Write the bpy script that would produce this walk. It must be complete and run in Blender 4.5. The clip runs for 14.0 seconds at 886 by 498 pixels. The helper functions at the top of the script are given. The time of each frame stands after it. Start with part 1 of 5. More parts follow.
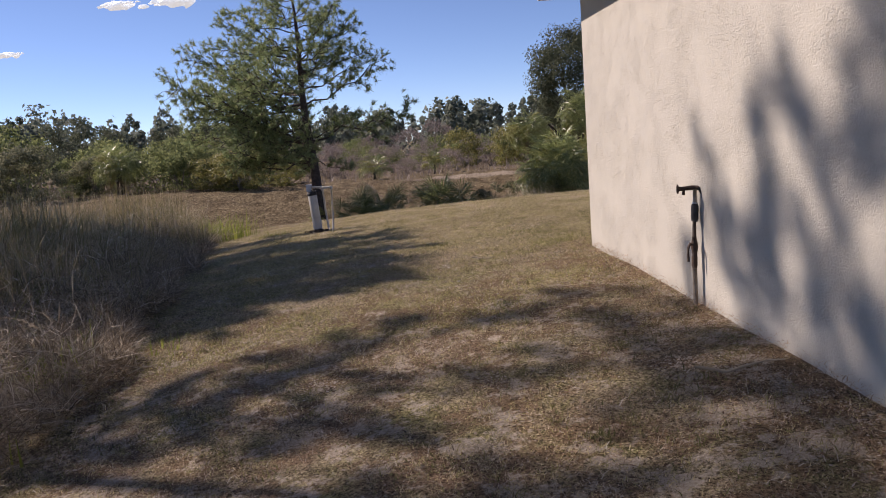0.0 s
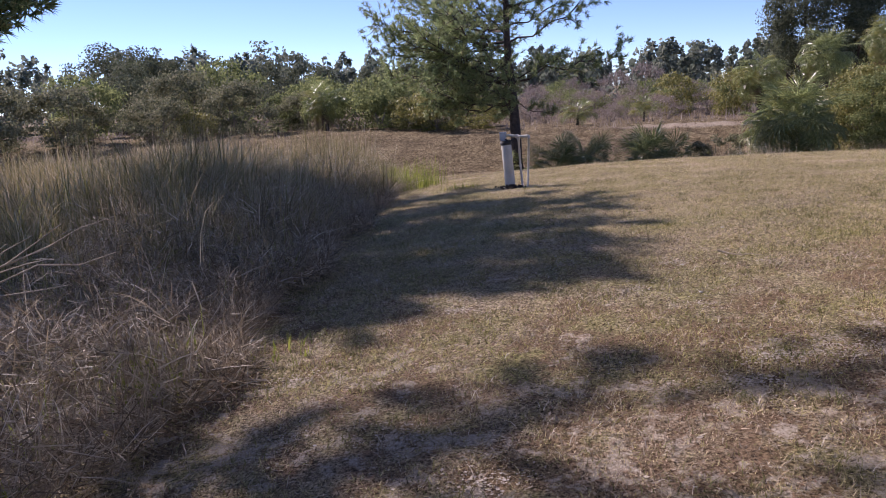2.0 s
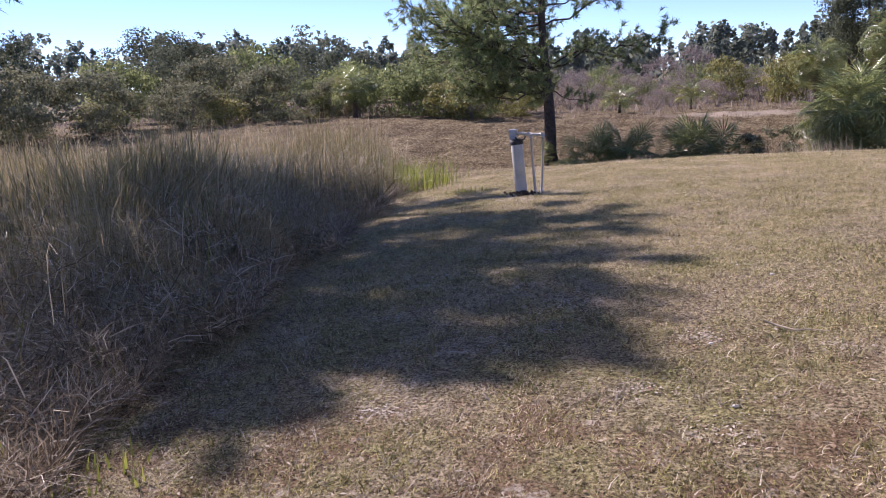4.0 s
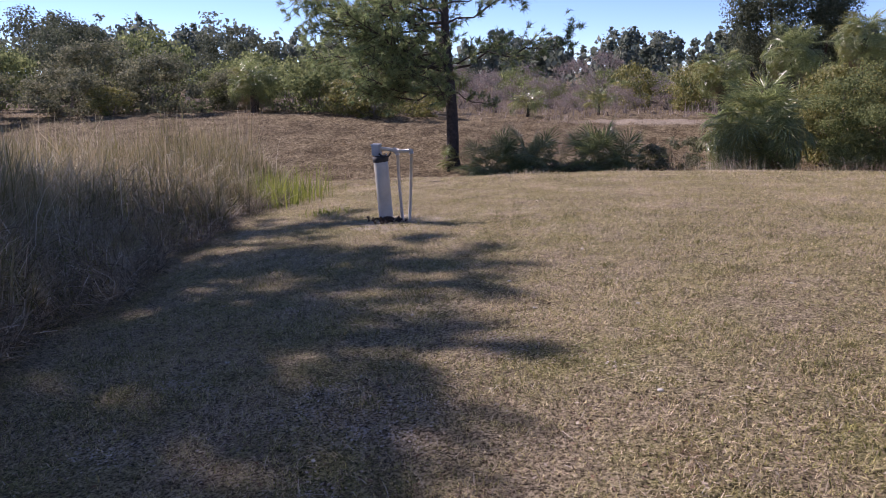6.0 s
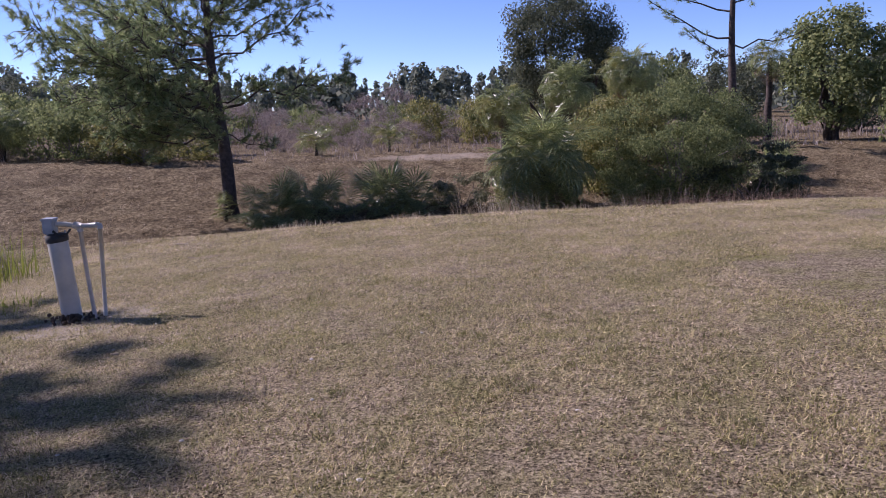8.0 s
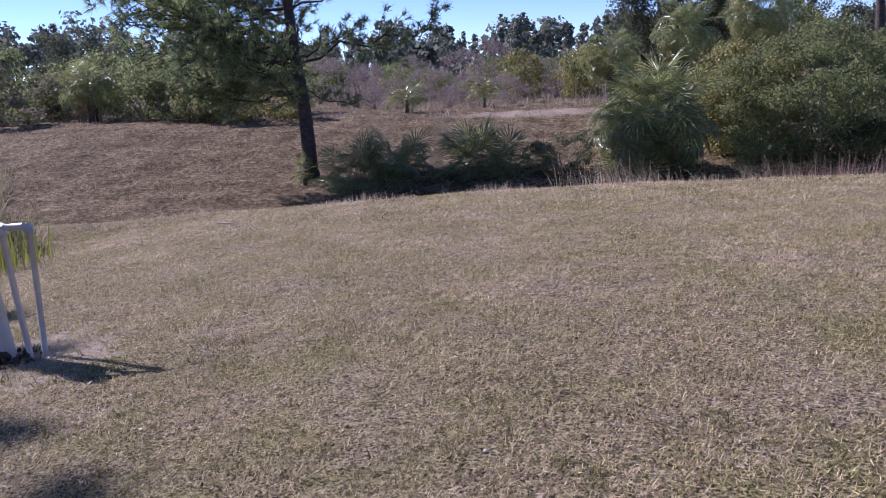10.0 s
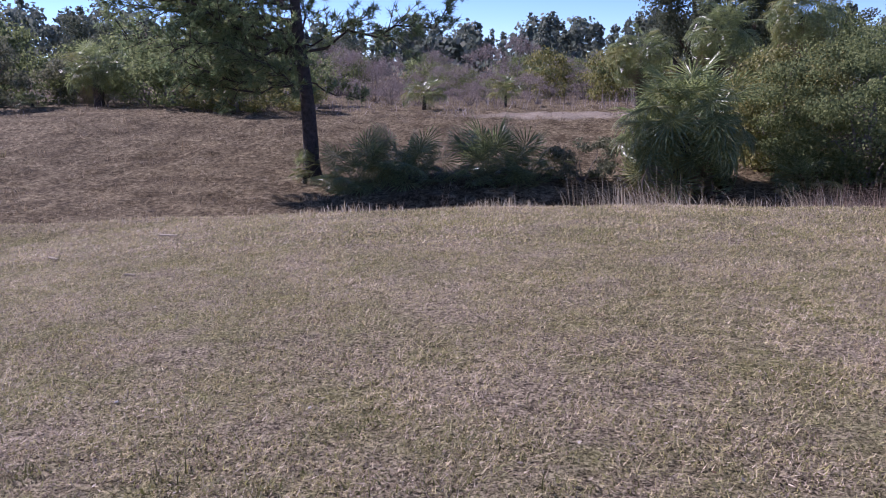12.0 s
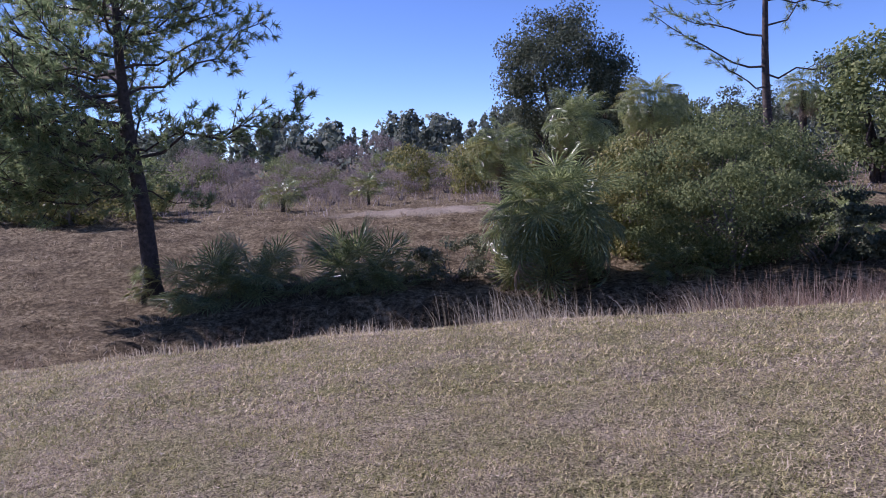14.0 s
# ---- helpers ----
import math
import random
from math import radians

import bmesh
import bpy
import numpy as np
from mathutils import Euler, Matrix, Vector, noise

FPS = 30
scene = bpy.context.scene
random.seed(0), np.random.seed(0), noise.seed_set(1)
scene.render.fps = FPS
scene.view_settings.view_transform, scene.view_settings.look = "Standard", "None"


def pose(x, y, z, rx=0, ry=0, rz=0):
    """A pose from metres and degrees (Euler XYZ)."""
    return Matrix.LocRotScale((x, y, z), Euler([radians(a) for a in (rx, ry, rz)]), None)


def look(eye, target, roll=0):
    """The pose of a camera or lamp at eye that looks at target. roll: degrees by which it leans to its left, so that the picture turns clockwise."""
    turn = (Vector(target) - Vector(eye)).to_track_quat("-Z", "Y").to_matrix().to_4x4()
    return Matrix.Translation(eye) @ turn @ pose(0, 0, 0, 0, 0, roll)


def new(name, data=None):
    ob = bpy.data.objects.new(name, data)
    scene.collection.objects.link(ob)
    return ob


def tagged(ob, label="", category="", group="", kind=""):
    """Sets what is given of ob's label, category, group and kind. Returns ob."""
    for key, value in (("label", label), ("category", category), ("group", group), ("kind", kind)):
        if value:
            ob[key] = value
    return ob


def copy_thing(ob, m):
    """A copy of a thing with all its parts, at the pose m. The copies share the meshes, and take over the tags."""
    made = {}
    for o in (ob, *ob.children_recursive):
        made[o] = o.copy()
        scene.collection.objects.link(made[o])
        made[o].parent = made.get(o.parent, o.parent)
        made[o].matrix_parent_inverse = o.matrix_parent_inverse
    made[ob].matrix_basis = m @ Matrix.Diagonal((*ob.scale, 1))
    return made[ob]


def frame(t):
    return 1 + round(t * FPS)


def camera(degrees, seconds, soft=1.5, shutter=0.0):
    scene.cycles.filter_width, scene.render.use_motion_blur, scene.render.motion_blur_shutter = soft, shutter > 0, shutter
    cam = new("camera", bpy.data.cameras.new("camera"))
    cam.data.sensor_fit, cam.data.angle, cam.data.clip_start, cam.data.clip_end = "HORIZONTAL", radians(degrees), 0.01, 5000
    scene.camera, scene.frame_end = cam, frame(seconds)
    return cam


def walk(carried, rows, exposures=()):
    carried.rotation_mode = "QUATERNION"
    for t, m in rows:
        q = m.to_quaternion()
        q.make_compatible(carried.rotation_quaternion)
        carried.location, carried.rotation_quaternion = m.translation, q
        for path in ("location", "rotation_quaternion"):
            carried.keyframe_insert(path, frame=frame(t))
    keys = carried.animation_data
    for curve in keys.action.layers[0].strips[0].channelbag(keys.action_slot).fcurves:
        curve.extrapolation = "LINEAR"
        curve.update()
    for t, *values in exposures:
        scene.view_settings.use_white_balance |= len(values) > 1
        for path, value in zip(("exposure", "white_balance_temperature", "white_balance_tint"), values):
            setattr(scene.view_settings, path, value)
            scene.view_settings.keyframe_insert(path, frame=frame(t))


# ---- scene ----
cam = camera(60.1, 14.0, 1.0)
PATH = [
    (0, (-0.053, 0.11, 1.585), (-0.068, 2.089, 1.298), -4.4),
    (0.5, (-0.235, 0.682, 1.602), (-0.447, 2.663, 1.422), -0.6),
    (1, (-0.26, 1.184, 1.561), (-0.674, 3.117, 1.255), -3.6),
    (1.5, (-0.312, 1.785, 1.544), (-0.787, 3.693, 1.178), -1.9),
    (2, (-0.318, 2.237, 1.573), (-0.835, 4.127, 1.174), -2.9),
    (2.5, (-0.289, 2.762, 1.612), (-0.909, 4.619, 1.2), -3.8),
    (2.7, (-0.322, 2.949, 1.59), (-0.925, 4.82, 1.222), -2.8),
    (4.8, (-0.071, 4.834, 1.643), (-0.703, 6.667, 1.152), -3.1),
    (5, (-0.069, 5.016, 1.614), (-0.668, 6.856, 1.108), -3.0),
    (5.5, (0.02, 5.428, 1.627), (-0.398, 7.309, 1.092), -5.1),
    (6, (0.053, 5.997, 1.7), (-0.36, 7.902, 1.252), -0.6),
    (6.5, (0.0, 6.527, 1.716), (-0.251, 8.476, 1.344), 1.5),
    (7, (0.219, 6.951, 1.755), (0.153, 8.931, 1.48), -1.1),
    (7.2, (0.297, 7.095, 1.767), (0.321, 9.072, 1.467), -0.1),
    (9.3, (0.709, 9.635, 1.699), (0.766, 11.582, 1.246), -3.6),
    (9.5, (0.697, 9.876, 1.673), (0.584, 11.816, 1.201), -3.5),
    (10, (0.693, 10.378, 1.656), (0.513, 12.313, 1.183), -2.8),
    (10.5, (0.821, 10.829, 1.674), (0.54, 12.749, 1.192), -1.5),
    (11, (0.829, 11.256, 1.639), (0.58, 13.185, 1.171), -1.2),
    (11.5, (0.955, 11.82, 1.593), (0.609, 13.726, 1.094), -2.4),
    (12, (0.951, 12.183, 1.583), (0.717, 14.111, 1.104), -0.7),
    (12.5, (0.971, 12.719, 1.548), (0.648, 14.641, 1.099), -2.1),
    (13, (0.971, 13.133, 1.593), (0.563, 15.055, 1.214), -1.9),
    (13.5, (0.984, 13.532, 1.584), (0.839, 15.493, 1.215), -2.7),
    (14, (1.069, 13.971, 1.613), (1.169, 15.953, 1.363), -2.8),
]
walk(cam, [(t, look(eye, target, roll)) for t, eye, target, roll in PATH],
     exposures=[(0.0, 0.26, 7100, 26), (1.5, 0.5, 6650, 29), (2.7, 0.72, 6400, 33), (5.0, 0.88, 6350, 30), (7.0, 0.28, 6300, 34), (9.5, 0.57, 5750, 36), (11.0, 0.45, 5700, 36), (12.0, 0.5, 5650, 35), (13.0, 0.43, 5600, 35), (14.0, 0.4, 5600, 35)])

# ---- light ----
SUN_EL, SUN_X, SUN_Y = 35.0, -0.89, 0.45
sun_dir = Vector((SUN_X * math.cos(radians(SUN_EL)), SUN_Y * math.cos(radians(SUN_EL)), math.sin(radians(SUN_EL)))).normalized()
world = bpy.data.worlds.new("sky")
scene.world = world
world.use_nodes = True
wn = world.node_tree.nodes
sky = wn.new("ShaderNodeTexSky")
sky.sky_type, sky.sun_disc = "NISHITA", False
sky.sun_elevation, sky.sun_rotation = radians(SUN_EL), math.atan2(SUN_X, SUN_Y)
sky.altitude, sky.air_density, sky.dust_density, sky.ozone_density = 5000.0, 1.0, 0.0, 4.6
wn["Background"].inputs["Strength"].default_value = 0.115
world.node_tree.links.new(sky.outputs[0], wn["Background"].inputs["Color"])
sun = new("sun", bpy.data.lights.new("sun", "SUN"))
sun.data.energy, sun.data.angle, sun.data.color = 5.0, radians(0.6), (1.0, 0.95, 0.88)
sun.matrix_world = look(sun_dir * 60, (0, 0, 0))

# ---- helpers of this scene ----
rng = np.random.default_rng(7)


def mesh_np(name, verts, faces, mat, smooth=False):
    """A mesh from arrays: verts (n, 3), faces (m, 3 or 4)."""
    me = bpy.data.meshes.new(name)
    verts, faces = np.asarray(verts, np.float32), np.asarray(faces, np.int32)
    k = faces.shape[1]
    me.vertices.add(len(verts))
    me.vertices.foreach_set("co", verts.ravel())
    me.loops.add(faces.size)
    me.loops.foreach_set("vertex_index", faces.ravel())
    me.polygons.add(len(faces))
    me.polygons.foreach_set("loop_start", np.arange(0, faces.size, k, dtype=np.int32))
    me.polygons.foreach_set("loop_total", np.full(len(faces), k, np.int32))
    if smooth:
        me.polygons.foreach_set("use_smooth", np.ones(len(faces), bool))
    me.update(calc_edges=True)
    me.materials.append(mat)
    return me


def part(name, data, parent, label="", m=None):
    """Links a mesh as one part under a thing or a part."""
    ob = new(name, data)
    ob.parent = parent
    if m is not None:
        ob.matrix_basis = m
    if label:
        tagged(ob, label)
    return ob


def bm_mesh(name, bm, mat, smooth=False):
    me = bpy.data.meshes.new(name)
    bm.to_mesh(me)
    bm.free()
    me.materials.append(mat)
    if smooth:
        for p in me.polygons:
            p.use_smooth = True
    return me


def box_bm(lo, hi, bevel=0.0):
    bm = bmesh.new()
    c = [(a + b) / 2 for a, b in zip(lo, hi)]
    s = [b - a for a, b in zip(lo, hi)]
    bmesh.ops.create_cube(bm, size=1, matrix=Matrix.Translation(c) @ Matrix.Diagonal((*s, 1)))
    if bevel:
        bmesh.ops.bevel(bm, geom=bm.edges[:], offset=bevel, segments=2, affect="EDGES")
    return bm


def tube_arrays(points, radii, sides=8):
    """A closed tapering tube through points."""
    pts = np.asarray(points, float)
    n = len(pts)
    tang = np.gradient(pts, axis=0)
    tang /= np.linalg.norm(tang, axis=1)[:, None] + 1e-9
    verts, faces = [], []
    ref = np.array([0.3, 0.9, 0.31]) if abs(tang[0][2]) > 0.5 else np.array([0.05, 0.1, 1.0])
    for i in range(n):
        a = np.cross(tang[i], ref)
        a /= np.linalg.norm(a) + 1e-9
        b = np.cross(tang[i], a)
        for k in range(sides):
            w = 2 * math.pi * k / sides
            verts.append(pts[i] + radii[i] * (math.cos(w) * a + math.sin(w) * b))
    for i in range(n - 1):
        for k in range(sides):
            j = (k + 1) % sides
            faces.append((i * sides + k, i * sides + j, (i + 1) * sides + j, (i + 1) * sides + k))
    verts += [pts[0], pts[-1]]
    for k in range(sides):
        j = (k + 1) % sides
        faces.append((k, j, n * sides, n * sides))
        faces.append(((n - 1) * sides + j, (n - 1) * sides + k, n * sides + 1, n * sides + 1))
    return np.array(verts), [tuple(dict.fromkeys(f)) for f in faces]


def tube(name, points, radii, mat, sides=8):
    v, f = tube_arrays(points, radii, sides)
    me = bpy.data.meshes.new(name)
    me.from_pydata([tuple(p) for p in v], [], f)
    me.materials.append(mat)
    for p in me.polygons:
        p.use_smooth = True
    return me


def tubes(name, list_of, mat, sides=5):
    """Many tubes in one mesh (twigs of one plant)."""
    vs, fs, o = [], [], 0
    for pts, rad in list_of:
        v, f = tube_arrays(pts, rad, sides)
        vs += [tuple(p) for p in v]
        fs += [tuple(i + o for i in q) for q in f]
        o += len(v)
    me = bpy.data.meshes.new(name)
    me.from_pydata(vs, [], fs)
    me.materials.append(mat)
    for p in me.polygons:
        p.use_smooth = True
    return me


def wander(a, b, n, jitter, sag=0.0, gen=rng):
    """A slightly crooked line from a to b."""
    a, b = np.asarray(a, float), np.asarray(b, float)
    t = np.linspace(0, 1, n)[:, None]
    p = a + (b - a) * t
    j = gen.normal(0, jitter, (n, 3))
    j[0] = 0
    p += j
    p[:, 2] += sag * (4 * t * (1 - t))[:, 0]
    return p


# ---- materials ----
def nodes_of(name):
    m = bpy.data.materials.new(name)
    m.use_nodes = True
    nt = m.node_tree
    return m, nt, nt.nodes["Principled BSDF"], nt.links.new


def ramp(nt, stops):
    r = nt.nodes.new("ShaderNodeValToRGB")
    while len(r.color_ramp.elements) < len(stops):
        r.color_ramp.elements.new(0.5)
    for e, (p, c) in zip(r.color_ramp.elements, stops):
        e.position, e.color = p, (*c, 1)
    return r


def noise_node(nt, scale, detail=4, coord=None, rough=0.6):
    n = nt.nodes.new("ShaderNodeTexNoise")
    n.inputs["Scale"].default_value, n.inputs["Detail"].default_value = scale, detail
    n.inputs["Roughness"].default_value = rough
    if coord is not None:
        nt.links.new(coord, n.inputs["Vector"])
    return n


def mix_color(nt, fac, a, b, mode="MIX"):
    x = nt.nodes.new("ShaderNodeMix")
    x.data_type, x.blend_type = "RGBA", mode
    for sock, v in ((x.inputs[0], fac), (x.inputs[6], a), (x.inputs[7], b)):
        if isinstance(v, (int, float)):
            sock.default_value = v
        elif isinstance(v, tuple):
            sock.default_value = (*v, 1)
        else:
            nt.links.new(v, sock)
    return x.outputs[2]


def bump(nt, height, strength, distance, bsdf):
    b = nt.nodes.new("ShaderNodeBump")
    b.inputs["Strength"].default_value, b.inputs["Distance"].default_value = strength, distance
    nt.links.new(height, b.inputs["Height"])
    nt.links.new(b.outputs[0], bsdf.inputs["Normal"])


def plant_mat(name, stops, through_light=0.35, rough=0.6, patch=0.0, gloss=0.3, swing=1.3, scatter=0.8):
    """Leaves or blades: colour by leaf, some light passing through them."""
    m, nt, p, link = nodes_of(name)
    geo = nt.nodes.new("ShaderNodeNewGeometry")
    r = ramp(nt, stops)
    if patch:
        c = nt.nodes.new("ShaderNodeTexCoord")
        n = noise_node(nt, patch, 6, c.outputs["Object"], 0.7)
        add = nt.nodes.new("ShaderNodeMath")
        add.operation = "MULTIPLY_ADD"
        link(geo.outputs["Random Per Island"], add.inputs[0])
        add.inputs[1].default_value = scatter
        sub = nt.nodes.new("ShaderNodeMath")
        sub.operation = "MULTIPLY_ADD"
        link(n.outputs[0], sub.inputs[0])
        sub.inputs[1].default_value, sub.inputs[2].default_value = swing, 0.5 - scatter / 2 - swing / 2
        link(sub.outputs[0], add.inputs[2])
        link(add.outputs[0], r.inputs[0])
    else:
        link(geo.outputs["Random Per Island"], r.inputs[0])
    link(r.outputs[0], p.inputs["Base Color"])
    p.inputs["Roughness"].default_value = rough
    p.inputs["Specular IOR Level"].default_value = gloss
    tr = nt.nodes.new("ShaderNodeBsdfTranslucent")
    link(r.outputs[0], tr.inputs["Color"])
    mx = nt.nodes.new("ShaderNodeMixShader")
    mx.inputs[0].default_value = through_light
    link(p.outputs[0], mx.inputs[1])
    link(tr.outputs[0], mx.inputs[2])
    link(mx.outputs[0], nt.nodes["Material Output"].inputs["Surface"])
    return m


def plain_mat(name, a, b, scale, rough=0.6, metal=0.0, bump_d=0.0, bump_scale=60.0):
    m, nt, p, link = nodes_of(name)
    c = nt.nodes.new("ShaderNodeTexCoord")
    n = noise_node(nt, scale, 5, c.outputs["Object"])
    r = ramp(nt, [(0.3, a), (0.7, b)])
    link(n.outputs[0], r.inputs[0])
    link(r.outputs[0], p.inputs["Base Color"])
    p.inputs["Roughness"].default_value, p.inputs["Metallic"].default_value = rough, metal
    if bump_d:
        n2 = noise_node(nt, bump_scale, 4, c.outputs["Object"])
        bump(nt, n2.outputs[0], 1.0, bump_d, p)
    return m


def ground_mat():
    """Dry mown lawn with sandy bare patches, brown bank grass and field beyond."""
    m, nt, p, link = nodes_of("ground_soil_and_dry_grass")
    co = nt.nodes.new("ShaderNodeTexCoord").outputs["Object"]
    fine, mid = noise_node(nt, 58, 6, co, 0.8), noise_node(nt, 1.6, 6, co, 0.65)
    # dark ends of the fine noise paint shaded gaps between blades
    thatch = ramp(nt, [(0.4, (0.05, 0.036, 0.024)), (0.49, (0.3, 0.24, 0.155)), (0.58, (0.64, 0.53, 0.37))])
    link(fine.outputs[0], thatch.inputs[0])
    green = ramp(nt, [(0.39, (0.055, 0.052, 0.02)), (0.58, (0.42, 0.39, 0.16))])
    link(fine.outputs[0], green.inputs[0])
    gmask = ramp(nt, [(0.42, (0, 0, 0)), (0.62, (0.8, 0.8, 0.8))])
    link(mid.outputs[0], gmask.inputs[0])
    lawn = mix_color(nt, gmask.outputs[0], thatch.outputs[0], green.outputs[0])
    # clod hollows darkened, tops lightened: shading painted in along the bump height
    clod = noise_node(nt, 14, 5, co, 0.7)
    clod_shade = ramp(nt, [(0.36, (0.62, 0.6, 0.59)), (0.5, (0.95, 0.95, 0.95)), (0.64, (1.2, 1.2, 1.2))])
    link(clod.outputs[0], clod_shade.inputs[0])
    lawn = mix_color(nt, 1.0, lawn, clod_shade.outputs[0], "MULTIPLY")
    # brown fallen needles in drifts, where the grass is thin
    sep = nt.nodes.new("ShaderNodeSeparateXYZ")
    link(co, sep.inputs[0])
    duff = ramp(nt, [(0.38, (0.045, 0.028, 0.018)), (0.6, (0.34, 0.22, 0.14))])
    link(fine.outputs[0], duff.inputs[0])
    worn = nt.nodes.new("ShaderNodeMapRange")
    link(sep.outputs["Y"], worn.inputs[0])
    for i, v in ((1, 6.5), (2, 10.0), (3, 0.06), (4, -0.12)):
        worn.inputs[i].default_value = v
    drift = nt.nodes.new("ShaderNodeMath")
    drift.operation = "ADD"
    link(noise_node(nt, 1.9, 8, co, 0.75).outputs[0], drift.inputs[0])
    link(worn.outputs[0], drift.inputs[1])
    dmask = ramp(nt, [(0.5, (0, 0, 0)), (0.6, (0.8, 0.8, 0.8))])
    link(drift.outputs[0], dmask.inputs[0])
    lawn = mix_color(nt, dmask.outputs[0], lawn, duff.outputs[0])
    # bare sand, mostly near the house
    sand = ramp(nt, [(0.35, (0.34, 0.28, 0.22)), (0.65, (0.7, 0.61, 0.5))])
    link(fine.outputs[0], sand.inputs[0])
    near = nt.nodes.new("ShaderNodeMapRange")
    link(sep.outputs["Y"], near.inputs[0])
    for i, v in ((1, 5.5), (2, 9.5), (3, 0.095), (4, -0.04)):
        near.inputs[i].default_value = v
    n3 = noise_node(nt, 4.2, 9, co, 0.8)
    addn = nt.nodes.new("ShaderNodeMath")
    addn.operation = "ADD"
    link(n3.outputs[0], addn.inputs[0])
    link(near.outputs[0], addn.inputs[1])
    # a sandy ring round the well
    dist = nt.nodes.new("ShaderNodeVectorMath")
    dist.operation = "DISTANCE"
    link(co, dist.inputs[0])
    dist.inputs[1].default_value = (-2.35, 14.55, -0.1)
    ring = nt.nodes.new("ShaderNodeMapRange")
    link(dist.outputs["Value"], ring.inputs[0])
    for i, v in ((1, 0.3), (2, 0.95), (3, 0.27), (4, 0.0)):
        ring.inputs[i].default_value = v
    add2 = nt.nodes.new("ShaderNodeMath")
    add2.operation = "ADD"
    link(addn.outputs[0], add2.inputs[0])
    link(ring.outputs[0], add2.inputs[1])
    addn = add2
    smask = ramp(nt, [(0.61, (0, 0, 0)), (0.66, (0.95, 0.95, 0.95))])
    link(addn.outputs[0], smask.inputs[0])
    lawn = mix_color(nt, smask.outputs[0], lawn, sand.outputs[0])
    # bank and field
    bank = ramp(nt, [(0.38, (0.05, 0.036, 0.02)), (0.5, (0.185, 0.142, 0.082)), (0.62, (0.4, 0.33, 0.21))])
    n4 = noise_node(nt, 7, 8, co, 0.8)
    link(n4.outputs[0], bank.inputs[0])
    far = nt.nodes.new("ShaderNodeMapRange")
    link(sep.outputs["Y"], far.inputs[0])
    far.inputs[1].default_value, far.inputs[2].default_value = 22.3, 23.4
    blotch = ramp(nt, [(0.38, (0.55, 0.52, 0.5)), (0.62, (1.1, 1.1, 1.1))])
    link(noise_node(nt, 0.9, 6, co, 0.7).outputs[0], blotch.inputs[0])
    col = mix_color(nt, far.outputs[0], lawn, mix_color(nt, 1.0, bank.outputs[0], blotch.outputs[0], "MULTIPLY"))
    track = nt.nodes.new("ShaderNodeVectorMath")
    track.operation = "DISTANCE"
    squeeze = nt.nodes.new("ShaderNodeVectorMath")
    squeeze.operation = "MULTIPLY"
    squeeze.inputs[1].default_value = (0.3, 1.0, 0.0)
    link(co, squeeze.inputs[0])
    link(squeeze.outputs[0], track.inputs[0])
    track.inputs[1].default_value = (0.9, 45.5, 0.0)
    tm = nt.nodes.new("ShaderNodeMapRange")
    link(track.outputs["Value"], tm.inputs[0])
    for i, v in ((1, 0.9), (2, 1.9), (3, 0.5), (4, 0.0)):
        tm.inputs[i].default_value = v
    col = mix_color(nt, tm.outputs[0], col, sand.outputs[0])
    link(col, p.inputs["Base Color"])
    p.inputs["Roughness"].default_value = 0.95
    p.inputs["Specular IOR Level"].default_value = 0.1
    relief = nt.nodes.new("ShaderNodeMath")
    relief.operation = "MULTIPLY_ADD"
    relief.inputs[1].default_value = 1.6
    link(clod.outputs[0], relief.inputs[0])
    link(fine.outputs[0], relief.inputs[2])
    bump(nt, relief.outputs[0], 1.0, 0.035, p)
    return m


def stucco_mat():
    m, nt, p, link = nodes_of("cream_stucco")
    co = nt.nodes.new("ShaderNodeTexCoord").outputs["Object"]
    n1, n2 = noise_node(nt, 0.9, 4, co), noise_node(nt, 7, 6, co, 0.7)
    r = ramp(nt, [(0.3, (0.445, 0.422, 0.355)), (0.7, (0.475, 0.452, 0.387))])
    link(n1.outputs[0], r.inputs[0])
    r2 = ramp(nt, [(0.3, (0.95, 0.95, 0.95)), (0.6, (1, 1, 1))])
    link(n2.outputs[0], r2.inputs[0])
    link(mix_color(nt, 1.0, r.outputs[0], r2.outputs[0], "MULTIPLY"), p.inputs["Base Color"])
    p.inputs["Roughness"].default_value = 0.9
    # knocked-down texture: flat islands with worm-like creases
    v = noise_node(nt, 36, 3, co, 0.55)
    v.inputs["Distortion"].default_value = 1.4
    rr = ramp(nt, [(0.42, (0, 0, 0)), (0.56, (1, 1, 1))])
    link(v.outputs[0], rr.inputs[0])
    patchy = ramp(nt, [(0.38, (0.15, 0.15, 0.15)), (0.62, (1, 1, 1))])
    link(noise_node(nt, 2.6, 3, co).outputs[0], patchy.inputs[0])
    bump(nt, mix_color(nt, 1.0, rr.outputs[0], patchy.outputs[0], "MULTIPLY"), 0.9, 0.0048, p)
    return m


GROUND = ground_mat()
STUCCO = stucco_mat()
WHITE_PAINT = plain_mat("white_painted_trim", (0.72, 0.7, 0.66), (0.8, 0.79, 0.76), 3, 0.5)
SHINGLE = plain_mat("grey_shingles", (0.06, 0.058, 0.055), (0.13, 0.125, 0.12), 14, 0.95, 0, 0.01, 40)
PVC = plain_mat("weathered_white_pvc", (0.38, 0.355, 0.3), (0.54, 0.51, 0.44), 5, 0.45)
PVC_GREY = plain_mat("dirty_grey_pvc", (0.34, 0.31, 0.27), (0.55, 0.51, 0.46), 7, 0.55)
PIPE_DIRT = plain_mat("mud_stained_pipe", (0.12, 0.095, 0.07), (0.32, 0.27, 0.21), 16, 0.7)
